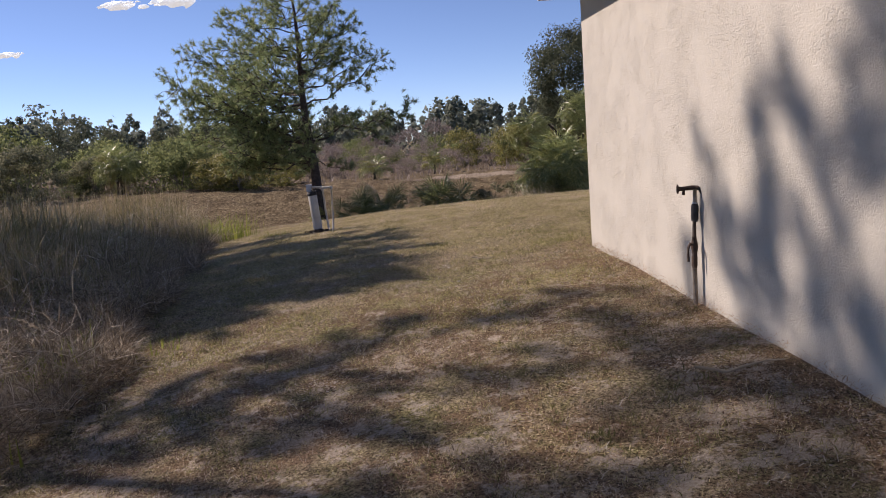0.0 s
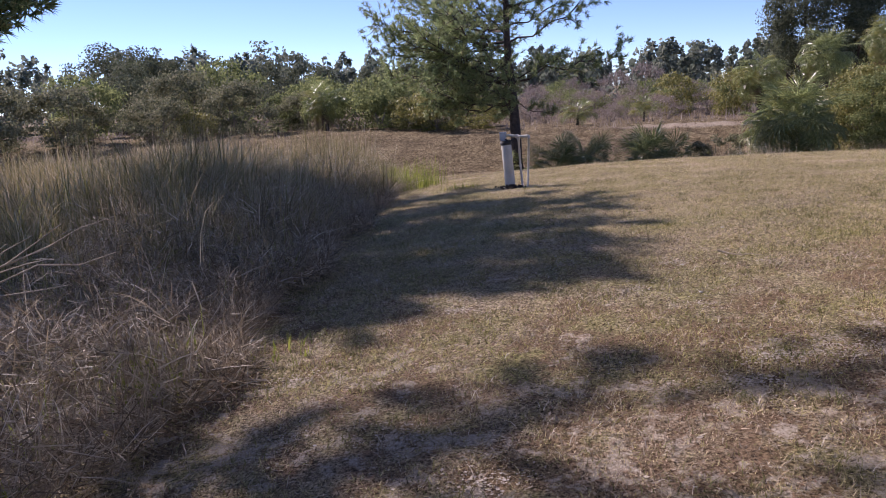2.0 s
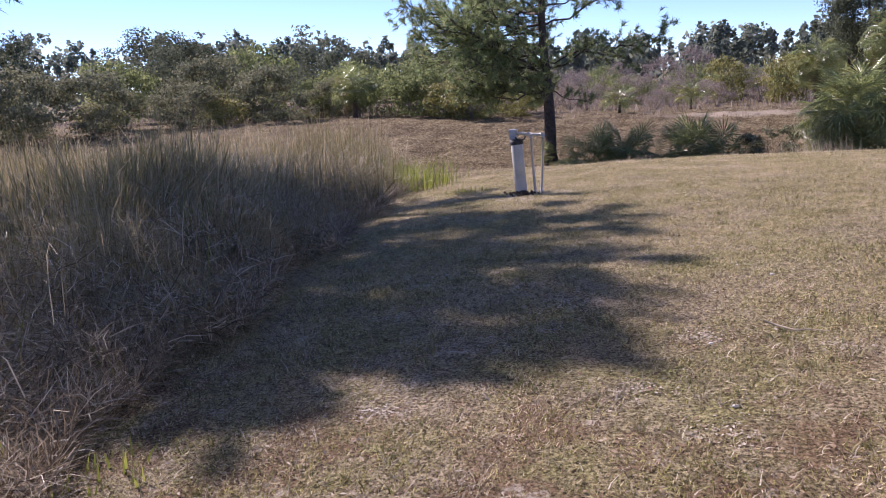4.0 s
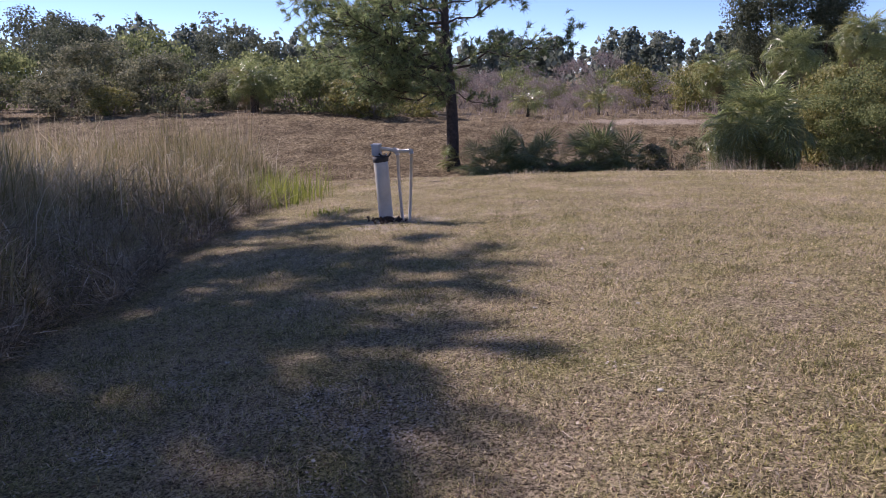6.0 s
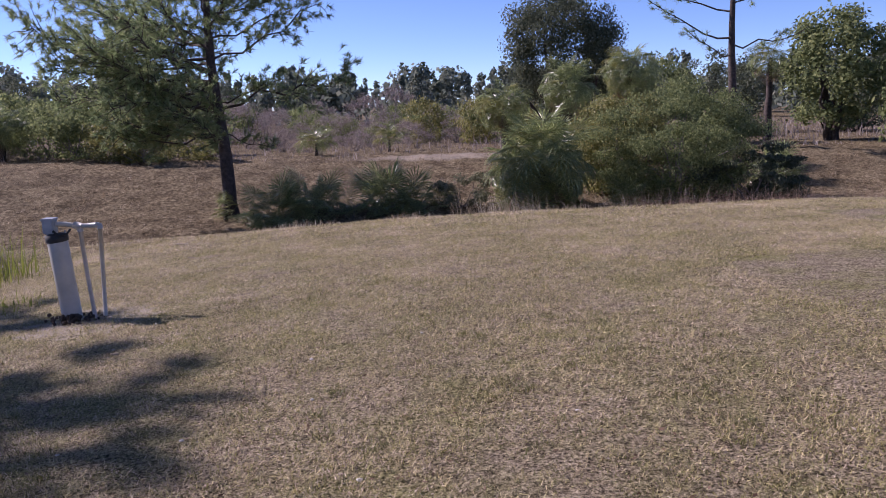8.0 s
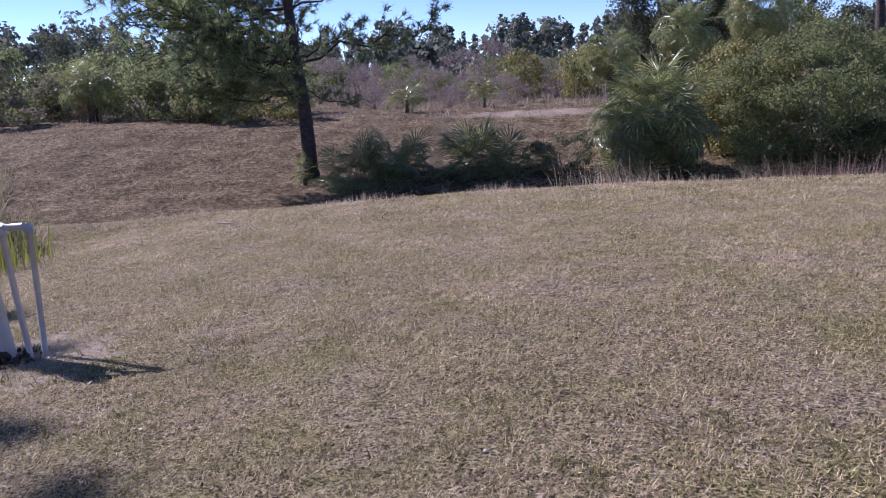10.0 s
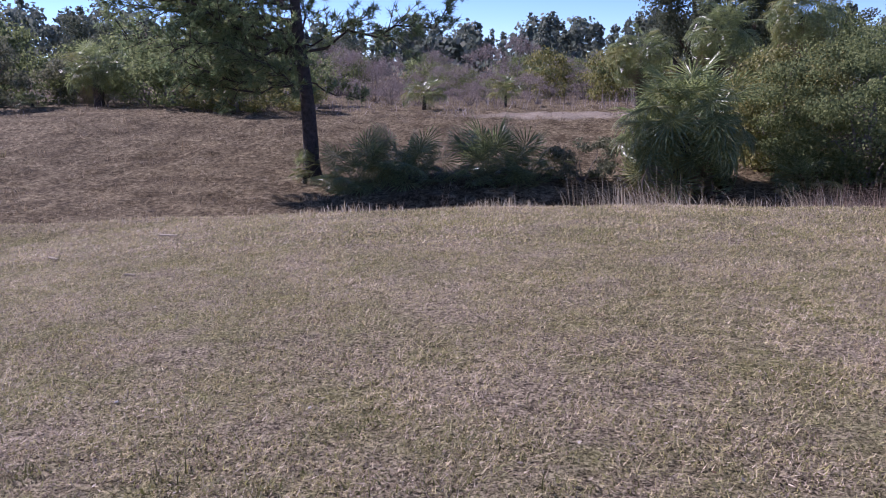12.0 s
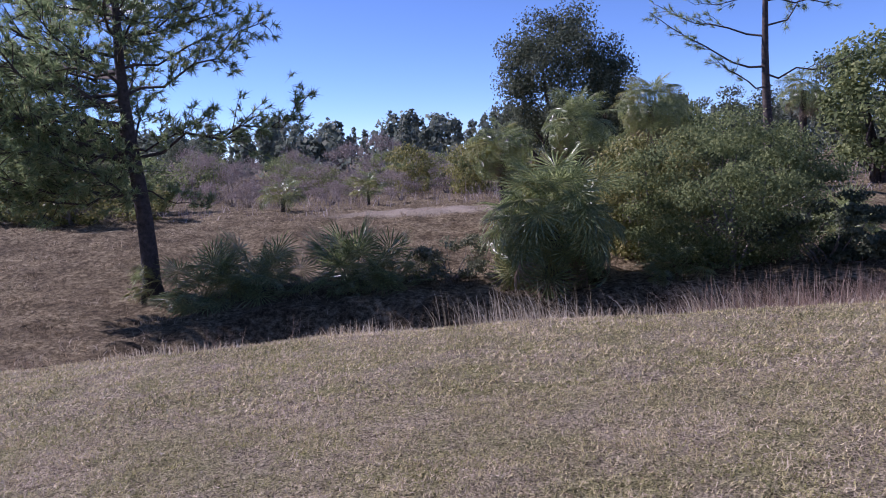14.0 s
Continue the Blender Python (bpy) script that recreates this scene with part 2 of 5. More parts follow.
IRON = plain_mat("rusty_dark_iron", (0.025, 0.02, 0.017), (0.1, 0.062, 0.042), 18, 0.7, 0.4, 0.003, 90)
GALV = plain_mat("galvanised_box_grey", (0.28, 0.3, 0.33), (0.42, 0.44, 0.47), 9, 0.5, 0.3)
RUBBER = plain_mat("black_rubber", (0.015, 0.015, 0.016), (0.04, 0.038, 0.036), 20, 0.7)
BARK = plain_mat("pine_bark", (0.03, 0.024, 0.021), (0.11, 0.083, 0.07), 9, 0.95, 0, 0.03, 14)
TWIG = plain_mat("grey_twig", (0.12, 0.1, 0.085), (0.3, 0.26, 0.22), 12, 0.9)
STICK = plain_mat("pale_dead_wood", (0.3, 0.24, 0.17), (0.45, 0.38, 0.28), 10, 0.9)
MULCH = plain_mat("dark_mulch", (0.03, 0.022, 0.017), (0.1, 0.07, 0.052), 30, 0.95)
SAND = plain_mat("pale_sand", (0.34, 0.28, 0.22), (0.68, 0.6, 0.5), 45, 0.95, 0, 0.008, 120)
STONE = plain_mat("pale_shell_stone", (0.45, 0.42, 0.38), (0.65, 0.62, 0.58), 20, 0.8)
LITTER = plant_mat("dead_leaves", [(0.0, (0.06, 0.035, 0.02)), (0.4, (0.17, 0.1, 0.06)), (0.75, (0.3, 0.21, 0.13)), (1.0, (0.5, 0.44, 0.36))], 0.1)
LIVE_GRASS = plant_mat("living_lawn_grass", [(0.0, (0.14, 0.15, 0.04)), (0.5, (0.36, 0.35, 0.11)), (1.0, (0.58, 0.52, 0.2))], 0.35)
DUFF = plant_mat("rusty_fallen_needles", [(0.0, (0.1, 0.055, 0.032)), (0.5, (0.28, 0.16, 0.09)), (1.0, (0.5, 0.37, 0.24))], 0.1)
GRASS = plant_mat("dry_mown_grass", [(0.0, (0.1, 0.1, 0.035)), (0.22, (0.36, 0.33, 0.13)), (0.45, (0.6, 0.51, 0.25)), (0.6, (0.74, 0.61, 0.38)), (0.75, (0.3, 0.22, 0.15)), (1.0, (0.8, 0.66, 0.5))], 0.3, patch=0.9, swing=1.6, scatter=0.9)
BANK_GRASS = plant_mat("brown_bank_grass", [(0.0, (0.1, 0.072, 0.042)), (0.4, (0.26, 0.19, 0.115)), (0.75, (0.4, 0.31, 0.2)), (1.0, (0.56, 0.47, 0.34))], 0.3, patch=0.4)
RUST_GRASS = plant_mat("rusty_ditch_grass", [(0.0, (0.14, 0.085, 0.06)), (0.45, (0.33, 0.225, 0.16)), (0.8, (0.47, 0.36, 0.265)), (1.0, (0.62, 0.53, 0.42))], 0.35, patch=0.8)
PALE_GRASS = plant_mat("pale_seeding_grass", [(0.0, (0.3, 0.22, 0.13)), (0.5, (0.48, 0.4, 0.27)), (1.0, (0.65, 0.58, 0.46))], 0.35)
REED = plant_mat("marsh_reed", [(0.0, (0.08, 0.075, 0.03)), (0.25, (0.2, 0.19, 0.075)), (0.5, (0.31, 0.26, 0.14)), (0.8, (0.44, 0.36, 0.23)), (1.0, (0.64, 0.54, 0.4))], 0.3, patch=0.5)
ARCH_REED = plant_mat("arching_reed_blades", [(0.0, (0.12, 0.14, 0.04)), (0.45, (0.32, 0.32, 0.11)), (0.75, (0.5, 0.42, 0.24)), (1.0, (0.7, 0.6, 0.42))], 0.35, patch=0.5)
WEED = plant_mat("dead_weed_stems", [(0.0, (0.1, 0.075, 0.05)), (0.5, (0.27, 0.215, 0.15)), (0.85, (0.45, 0.38, 0.28)), (1.0, (0.7, 0.63, 0.52))], 0.2)
GREEN_BLADE = plant_mat("fresh_green_blades", [(0.0, (0.12, 0.16, 0.03)), (1.0, (0.34, 0.36, 0.08))], 0.4)
OLIVE = plant_mat("olive_weeds", [(0.0, (0.09, 0.095, 0.03)), (0.5, (0.2, 0.19, 0.07)), (1.0, (0.36, 0.32, 0.15))], 0.3)
NEEDLE = plant_mat("pine_needles", [(0.0, (0.12, 0.165, 0.075)), (0.6, (0.26, 0.33, 0.15)), (0.93, (0.4, 0.45, 0.21)), (1.0, (0.42, 0.34, 0.19))], 0.55, 0.5)
FROND = plant_mat("palm_frond", [(0.0, (0.05, 0.07, 0.025)), (0.5, (0.2, 0.245, 0.09)), (1.0, (0.58, 0.6, 0.27))], 0.5, 0.3, patch=13.0, gloss=0.8, swing=2.4, scatter=0.45)
FROND_DEAD = plant_mat("dead_palm_frond", [(0.0, (0.16, 0.1, 0.06)), (1.0, (0.34, 0.26, 0.17))], 0.2)
OAK = plant_mat("oak_leaves", [(0.0, (0.075, 0.09, 0.055)), (0.6, (0.12, 0.14, 0.085)), (1.0, (0.18, 0.19, 0.125))], 0.35, 0.7, gloss=0.1)
SHRUB = plant_mat("green_shrub_leaves", [(0.0, (0.13, 0.16, 0.07)), (0.6, (0.22, 0.255, 0.11)), (1.0, (0.34, 0.36, 0.16))], 0.5, 0.75, gloss=0.1)
YELLOW = plant_mat("yellow_green_leaves", [(0.0, (0.14, 0.15, 0.05)), (0.6, (0.27, 0.265, 0.09)), (1.0, (0.4, 0.34, 0.13))], 0.4, 0.5)
GREYLEAF = plant_mat("grey_green_leaves", [(0.0, (0.12, 0.13, 0.075)), (0.6, (0.22, 0.225, 0.135)), (1.0, (0.34, 0.325, 0.21))], 0.35, 0.7, gloss=0.1)
BROWNTWIG = plant_mat("bare_brown_brush", [(0.0, (0.19, 0.145, 0.125)), (0.6, (0.34, 0.28, 0.25)), (1.0, (0.48, 0.41, 0.37))], 0.2, 0.8)
# distance haze mixed into the leaf colour: paler and bluer than the near oaks
FARLEAF = plant_mat("hazed_far_wood_leaves", [(0.0, (0.13, 0.16, 0.125)), (0.6, (0.2, 0.23, 0.175)), (1.0, (0.29, 0.3, 0.235))], 0.4, 0.7, gloss=0.1)
CLOUD = plain_mat("self_lit_white_cloud", (0.9, 0.9, 0.9), (0.95, 0.95, 0.95), 0.02, 1.0)
# added bluish-white glow stands in for sunlight on the clouds' shaded side
CLOUD.node_tree.nodes["Principled BSDF"].inputs["Emission Color"].default_value = (0.78, 0.92, 1.0, 1)
CLOUD.node_tree.nodes["Principled BSDF"].inputs["Emission Strength"].default_value = 0.45

# ---- the ground ----
LAWN_Y = [-60, -8, 0, 4, 7, 9.5, 12, 14.5, 16, 18, 20, 22, 24, 26.5]
LAWN_Z = [-0.8, -0.25, -0.08, 0.06, 0.2, 0.24, 0.21, 0.14, 0.08, -0.03, -0.15, -0.32, -0.52, -0.75]
BANK_D = [0, 0.5, 1.2, 2.2, 4.5, 10, 13, 16.5, 20, 23.5, 31.5, 51.5, 101, 400, 6000]
BANK_Z = [-0.5, -0.72, -1.2, -1.75, -2.0, -2.0, -1.75, -1.3, -0.85, -0.72, -0.85, -1.3, -1.7, -2.2, -3]


def edge_y(x):
    """Where the mown lawn ends."""
    x = np.asarray(x, float)
    return 22.7 - 0.04 * np.clip(x, 0, 14) - 0.13 * np.clip(-x - 1, 0, 6) + 0.16 * np.sin(0.9 * x) + 0.08 * np.sin(2.7 * x + 1)


def height(x, y):
    x, y = np.asarray(x, float), np.asarray(y, float)
    s = np.clip(0.105 - 0.0045 * y, 0.03, 0.105)
    xx = np.clip(x, -6, 10)
    lawn = np.interp(y, LAWN_Y, LAWN_Z) + s * xx - np.where(xx < 0, 0.009, 0.002) * xx * xx
    d = y - edge_y(x)
    bank = np.interp(d, BANK_D, BANK_Z) + 0.35 * np.clip((-x - 4) / 12, 0, 1) * np.clip((d - 6) / 10, 0, 1) * np.clip((70 - d) / 40, 0, 1)
    right = np.clip((x + 4.5) / 2.5, 0, 1)
    cut = np.interp(d, [0, 0.5, 1.2, 2.4, 4.5, 8.2, 9.3, 10.8, 13.0, 16.5, 20, 23.5, 31.5, 51.5, 101, 400, 6000], [-0.5, -0.72, -1.25, -2.0, -2.7, -2.75, -1.85, -1.7, -1.5, -1.2, -0.85, -0.72, -0.85, -1.3, -1.7, -2.2, -3])
    bank = bank * (1 - right) + cut * right
    w = np.clip((d + 0.6) / 1.2, 0, 1)
    return lawn * (1 - w) + bank * w


def build_ground():
    def axis(lo, hi, step, far):
        mid = np.arange(lo, hi + step / 2, step)
        grow = step * 1.35 ** np.arange(1, 40)
        out = np.cumsum(grow)
        out = out[out < far]
        return np.concatenate([(lo - out)[::-1], mid, hi + out])
    xs, ys = axis(-16, 18, 0.3, 5000), axis(-3, 50, 0.3, 5000)
    gx, gy = np.meshgrid(xs, ys)
    gz = height(gx, gy)
    rough = np.where((gy > 23) & (gy < 60), 0.11, 0.018)
    wob = np.sin(gx * 3.1 + 1.7 * np.sin(gy * 1.3)) * np.sin(gy * 2.7 + 1.1 * np.sin(gx * 1.9)) + 0.5 * rng.normal(0, 1, gx.shape)
    gz = gz + rough * 0.5 * wob * (np.abs(gx) < 40)
    nx, ny = len(xs), len(ys)
    idx = np.arange(nx * ny).reshape(ny, nx)
    f = np.stack([idx[:-1, :-1], idx[:-1, 1:], idx[1:, 1:], idx[1:, :-1]], -1).reshape(-1, 4)
    ob = new("ground", mesh_np("ground", np.stack([gx, gy, gz], -1).reshape(-1, 3), f, GROUND, True))
    tagged(ob, "dry patchy lawn falling to a brown grassy ditch and field", "ground", kind="structure")


build_ground()


# ---- house ----
def build_house():
    u, v = Vector((0.0876, -0.9962, 0)), Vector((0.9962, 0.0876, 0))
    corner = Vector((1.485, 8.27, 0))
    frame_m = Matrix(((v.x, -u.x, 0, corner.x), (v.y, -u.y, 0, corner.y), (0, 0, 1, 0), (0, 0, 0, 1)))
    # local x runs along the far wall, local y backwards is negative along the near wall
    length, width, top = 12.0, 8.0, 2.97
    for name, lo, hi in (("wall_west", (0, -length, -0.6), (0.2, 0, top)), ("wall_north", (0.2, -0.2, -0.6), (width, 0, top)),
                         ("wall_east", (width - 0.2, -length, -0.6), (width, -0.2, top)), ("wall_south", (0.2, -length, -0.6), (width - 0.2, -length + 0.2, top))):
        ob = new(name, bm_mesh(name, box_bm(lo, hi, 0.012), STUCCO))
        ob.matrix_world = frame_m
        tagged(ob, "cream stucco house wall with rough knocked-down texture", "wall", kind="structure")
    roof = new("roof")
    roof.matrix_world = frame_m
    tagged(roof, "low hipped shingle roof with white eaves", "roof", kind="structure")
    o = 0.34
    part("soffit", bm_mesh("soffit", box_bm((-o, -length - o, top), (width + o, o, top + 0.02)), WHITE_PAINT), roof, "white painted soffit")
    for lo, hi in (((-o - 0.02, -length - o, top - 0.02), (-o, o, top + 0.16)), ((-o - 0.02, o, top - 0.02), (width + o, o + 0.02, top + 0.16)),
                   ((width + o, -length - o, top - 0.02), (width + o + 0.02, o, top + 0.16))):
        part("fascia", bm_mesh("fascia", box_bm(lo, hi, 0.003), WHITE_PAINT), roof, "white painted fascia board")
    bm = bmesh.new()
    e, z0, rise = o + 0.06, top + 0.165, 1.5
    a = [bm.verts.new(c) for c in ((-e, -length - e, z0), (width + e, -length - e, z0), (width + e, e, z0), (-e, e, z0))]
    b = [bm.verts.new((p.co.x, p.co.y, z0 + 0.03)) for p in a]
    r0, r1 = bm.verts.new((width / 2, -length + 4, z0 + rise)), bm.verts.new((width / 2, -4, z0 + rise))
    bm.faces.new(a[::-1])
    for i in range(4):
        bm.faces.new((a[i], a[(i + 1) % 4], b[(i + 1) % 4], b[i]))
    bm.faces.new((b[0], b[1], r0))
    bm.faces.new((b[1], b[2], r1, r0))
    bm.faces.new((b[2], b[3], r1))
    bm.faces.new((b[3], b[0], r0, r1))
    part("shingle_roof", bm_mesh("shingle_roof", bm, SHINGLE), roof, "dark grey shingles")
    return frame_m


HOUSE = build_house()


# ---- garden tap on its pipe, beside the wall ----
def build_tap():
    x, y = 1.68, 5.47
    z = float(height(x, y))
    tap = new("standpipe_tap")
    tap.location = (x, y, z)
    tap.scale = (0.72, 0.72, 1.0)
    tagged(tap, "rusty garden standpipe tap with hanging strap beside the wall", "tap")
    part("lower_pipe", tube("lower_pipe", [(0, 0, -0.05), (0, 0, 0.3)], [0.023, 0.023], PIPE_DIRT, 12), tap, "dirty brownish grey pipe")
    part("coupling", tube("coupling", [(0, 0, 0.28), (0, 0, 0.3), (0.002, 0, 0.36), (0.003, 0, 0.37)], [0.024, 0.028, 0.028, 0.022], IRON, 12), tap)
    part("valve_body", tube("valve_body", [(0.003, 0, 0.36), (0.004, 0, 0.4), (0.004, 0, 0.43), (0.004, 0, 0.47), (0.004, 0, 0.5)], [0.022, 0.028, 0.036, 0.028, 0.02], IRON, 12), tap)
    part("lever", tube("lever", [(-0.02, -0.02, 0.45), (-0.05, -0.03, 0.455), (-0.066, -0.03, 0.43), (-0.07, -0.03, 0.38), (-0.068, -0.03, 0.33)], [0.012, 0.013, 0.013, 0.012, 0.012], IRON, 8), tap, "black lever handle")
    part("riser", tube("riser", [(0.004, 0, 0.49), (0.01, 0, 0.62), (0.012, 0, 0.66)], [0.02, 0.017, 0.02], IRON, 12), tap)
    part("filter", tube("filter", [(0.012, 0, 0.61), (0.014, 0, 0.63), (0.018, 0, 0.72), (0.019, 0, 0.735)], [0.03, 0.036, 0.036, 0.026], RUBBER, 14), tap, "dark thick fitting")
    part("clamp", tube("clamp", [(0.019, 0, 0.735), (0.02, 0, 0.745)], [0.027, 0.027], GALV, 14), tap, "bright metal clamp ring")
    part("neck", tube("neck", [(0.02, 0, 0.74), (0.022, 0, 0.84)], [0.018, 0.018], PIPE_DIRT, 12), tap)
    part("spout", tube("spout", [(0.055, 0, 0.845), (0.0, 0.01, 0.848), (-0.07, 0.03, 0.845), (-0.12, 0.045, 0.843)], [0.017, 0.017, 0.015, 0.016], IRON, 12), tap, "rusty spout")
    part("tap_wheel", tube("tap_wheel", [(-0.118, 0.045, 0.843), (-0.124, 0.047, 0.843), (-0.136, 0.05, 0.843), (-0.142, 0.052, 0.843)], [0.018, 0.034, 0.034, 0.016], IRON, 10), tap, "round tap handle")
    part("nozzle", tube("nozzle", [(-0.075, 0.03, 0.84), (-0.08, 0.03, 0.8)], [0.013, 0.015], IRON, 10), tap)
    part("strap", tube("strap", [(0.055, 0, 0.85), (0.085, -0.03, 0.8), (0.1, -0.04, 0.68), (0.098, -0.045, 0.55), (0.1, -0.04, 0.35), (0.105, -0.03, 0.02)], [0.012, 0.014, 0.018, 0.012, 0.006, 0.006], RUBBER, 8), tap, "dark hanging strap")
    part("strap_end", tube("strap_end", [(0.092, -0.035, 0.74), (0.12, -0.05, 0.66), (0.132, -0.055, 0.6)], [0.006, 0.012, 0.014], RUBBER, 6), tap)


build_tap()


# ---- well head ----
def build_well():
    x, y = -2.5, 14.63
    z = float(height(x, y)) + 0.02
    well = new("well_head")
    well.location = (x, y, z)
    tagged(well, "white plastic well head with pipes and grey control box", "well head")
    part("casing", tube("casing", [(0, 0, -0.05), (-0.03, 0, 0.35), (-0.055, 0, 0.69), (-0.055, 0, 0.7)], [0.084, 0.084, 0.084, 0.078], PVC, 28), well, "thick white plastic casing pipe")
    part("well_cap", tube("well_cap", [(-0.055, 0, 0.69), (-0.056, 0, 0.7), (-0.057, 0, 0.75), (-0.058, 0, 0.765)], [0.088, 0.094, 0.094, 0.06], RUBBER, 28), well, "black well cap")
    for a in range(4):
        w = a * math.pi / 2 + 0.5
        cx, cy = -0.057 + 0.07 * math.cos(w), 0.07 * math.sin(w)
        part("bolt", tube("bolt", [(cx, cy, 0.755), (cx, cy, 0.785)], [0.009, 0.009], GALV, 6), well)
    part("control_box", bm_mesh("control_box", box_bm((-0.15, -0.05, 0.765), (-0.055, 0.05, 0.895), 0.008), GALV), well, "grey metal control box")
    part("box_lid", bm_mesh("box_lid", box_bm((-0.156, -0.056, 0.88), (-0.049, 0.056, 0.9), 0.004), GALV), well)
    part("cable", tube("cable", [(-0.06, -0.05, 0.79), (0.0, -0.075, 0.755), (0.06, -0.06, 0.765), (0.075, -0.02, 0.8)], [0.011, 0.011, 0.011, 0.01], RUBBER, 8), well, "black cable loop")
    part("arm_pipe", tube("arm_pipe", [(-0.05, 0, 0.845), (0.03, 0, 0.842), (0.12, 0, 0.825), (0.19, 0, 0.82), (0.31, 0.01, 0.825)], [0.022, 0.022, 0.022, 0.022, 0.022], PVC, 12), well, "white plastic cross pipe")
    part("elbow", tube("elbow", [(0.1, 0, 0.832), (0.13, 0, 0.826), (0.165, 0, 0.815)], [0.03, 0.033, 0.03], PVC_GREY, 12), well)
    part("tee", tube("tee", [(0.15, 0, 0.82), (0.152, 0, 0.775)], [0.03, 0.027], PVC_GREY, 12), well)
    part("drop_pipe", tube("drop_pipe", [(0.15, 0, 0.8), (0.17, -0.01, 0.4), (0.205, -0.02, -0.05)], [0.018, 0.018, 0.018], PVC_GREY, 12), well, "greyish plastic drop pipe")
    part("end_elbow", tube("end_elbow", [(0.285, 0.01, 0.826), (0.312, 0.01, 0.82), (0.318, 0.01, 0.79)], [0.026, 0.028, 0.026], PVC, 12), well)
    part("end_pipe", tube("end_pipe", [(0.318, 0.01, 0.8), (0.3, 0.01, 0.4), (0.275, 0.01, -0.05)], [0.018, 0.018, 0.018], PVC, 12), well, "white plastic drop pipe")
    heap = bmesh.new()
    for _ in range(150):
        r, w = abs(rng.normal(0, 0.085)), rng.uniform(0, 6.28)
        m = Matrix.LocRotScale((0.03 + 1.4 * r * math.cos(w), -0.06 + r * math.sin(w), rng.uniform(-0.01, 0.07) * max(0.2, 1 - 4 * r)), Euler(rng.uniform(0, 3, 3)), (rng.uniform(0.012, 0.034), rng.uniform(0.01, 0.024), rng.uniform(0.008, 0.02)))
        bmesh.ops.create_icosphere(heap, subdivisions=1, radius=1, matrix=m)
    ob = new("mulch_heap", bm_mesh("mulch_heap", heap, MULCH))
    ob.location = (x, y, z - 0.01)
    tagged(ob, "small dark heap of clods round the well casing", "soil heap", kind="stuff")


build_well()


# ---- plants: makers ----
def strips(base, h, az, lean, width, segs=3, droop=0.0, gen=rng):
    """Narrow blades that bend over: arrays of verts and quads."""
    n = len(base)
    t = np.linspace(0, 1, segs + 1)
    d = np.stack([np.cos(az), np.sin(az)], 1)
    side = np.stack([-np.sin(az + gen.normal(0, 0.9, n)), np.cos(az + gen.normal(0, 0.9, n)), np.zeros(n)], 1)
    v = np.zeros((n, segs + 1, 2, 3))
    for i, ti in enumerate(t):
        out = lean * h * ti ** 1.7
        up = h * (ti - 0.35 * np.minimum(lean, 1.3) * ti ** 2) - droop * h * ti ** 3
        p = np.concatenate([base[:, :2] + d * out[:, None], (base[:, 2] + up)[:, None]], 1)
        w = (width * (1 - 0.85 * ti))[:, None]
        v[:, i, 0], v[:, i, 1] = p - side * w, p + side * w
    k = (segs + 1) * 2
    q = np.array([(2 * i, 2 * i + 1, 2 * i + 3, 2 * i + 2) for i in range(segs)])
    f = (np.arange(n)[:, None, None] * k + q[None]).reshape(-1, 4)
    return v.reshape(-1, 3), f


def leaf_quads(pos, size, gen, aspect=0.55, out=None):
    """Small pointed leaves at random turns, or facing roughly along out."""
    n = len(pos)
    a = gen.normal(0, 1, (n, 3))
    if out is not None:
        face = out + 0.75 * gen.normal(0, 1, (n, 3))
        a = np.cross(face, a)
    a /= np.linalg.norm(a, axis=1)[:, None] + 1e-9
    b = np.cross(a, gen.normal(0, 1, (n, 3)) if out is None else face)
    b /= np.linalg.norm(b, axis=1)[:, None] + 1e-9
    s = (size * gen.uniform(0.6, 1.35, n))[:, None]
    v = np.stack([pos - a * s, pos + b * s * aspect - a * s * 0.1, pos + a * s, pos - b * s * aspect - a * s * 0.1], 1)
    return v.reshape(-1, 3), np.arange(n * 4).reshape(-1, 4)


def crown_points(gen, n, rx, ry, rz, clumps, spread, low=0.1):
    """Points in clumps spread over an uneven ellipsoid whose bottom lies at z = 0."""
    c = gen.normal(0, 1, (clumps, 3))
    c /= np.linalg.norm(c, axis=1)[:, None]
    r = gen.uniform(0.45, 1.0, clumps) ** 0.6
    c *= r[:, None]
    c[:, 2] = np.maximum(c[:, 2], -0.85)
    weight = gen.uniform(0.4, 1.0, clumps)
    which = gen.choice(clumps, n, p=weight / weight.sum())
    off = gen.normal(0, 1, (n, 3))
    off *= (gen.uniform(0.3, 1, n) / (np.linalg.norm(off, axis=1) + 1e-9))[:, None]
    off[:, 2] *= 0.7
    p = c[which] + off * (spread * gen.uniform(0.6, 1.3, clumps)[which])[:, None]
    out = off * 1.2 + c[which] * 0.7 + np.array([0, 0, 0.35])
    out /= np.linalg.norm(out, axis=1)[:, None] + 1e-9
    p *= (rx, ry, rz)
    p[:, 2] += rz * 0.92
    p[:, 2] = np.maximum(p[:, 2], low * gen.uniform(0.3, 1.5, n))
    return p, out


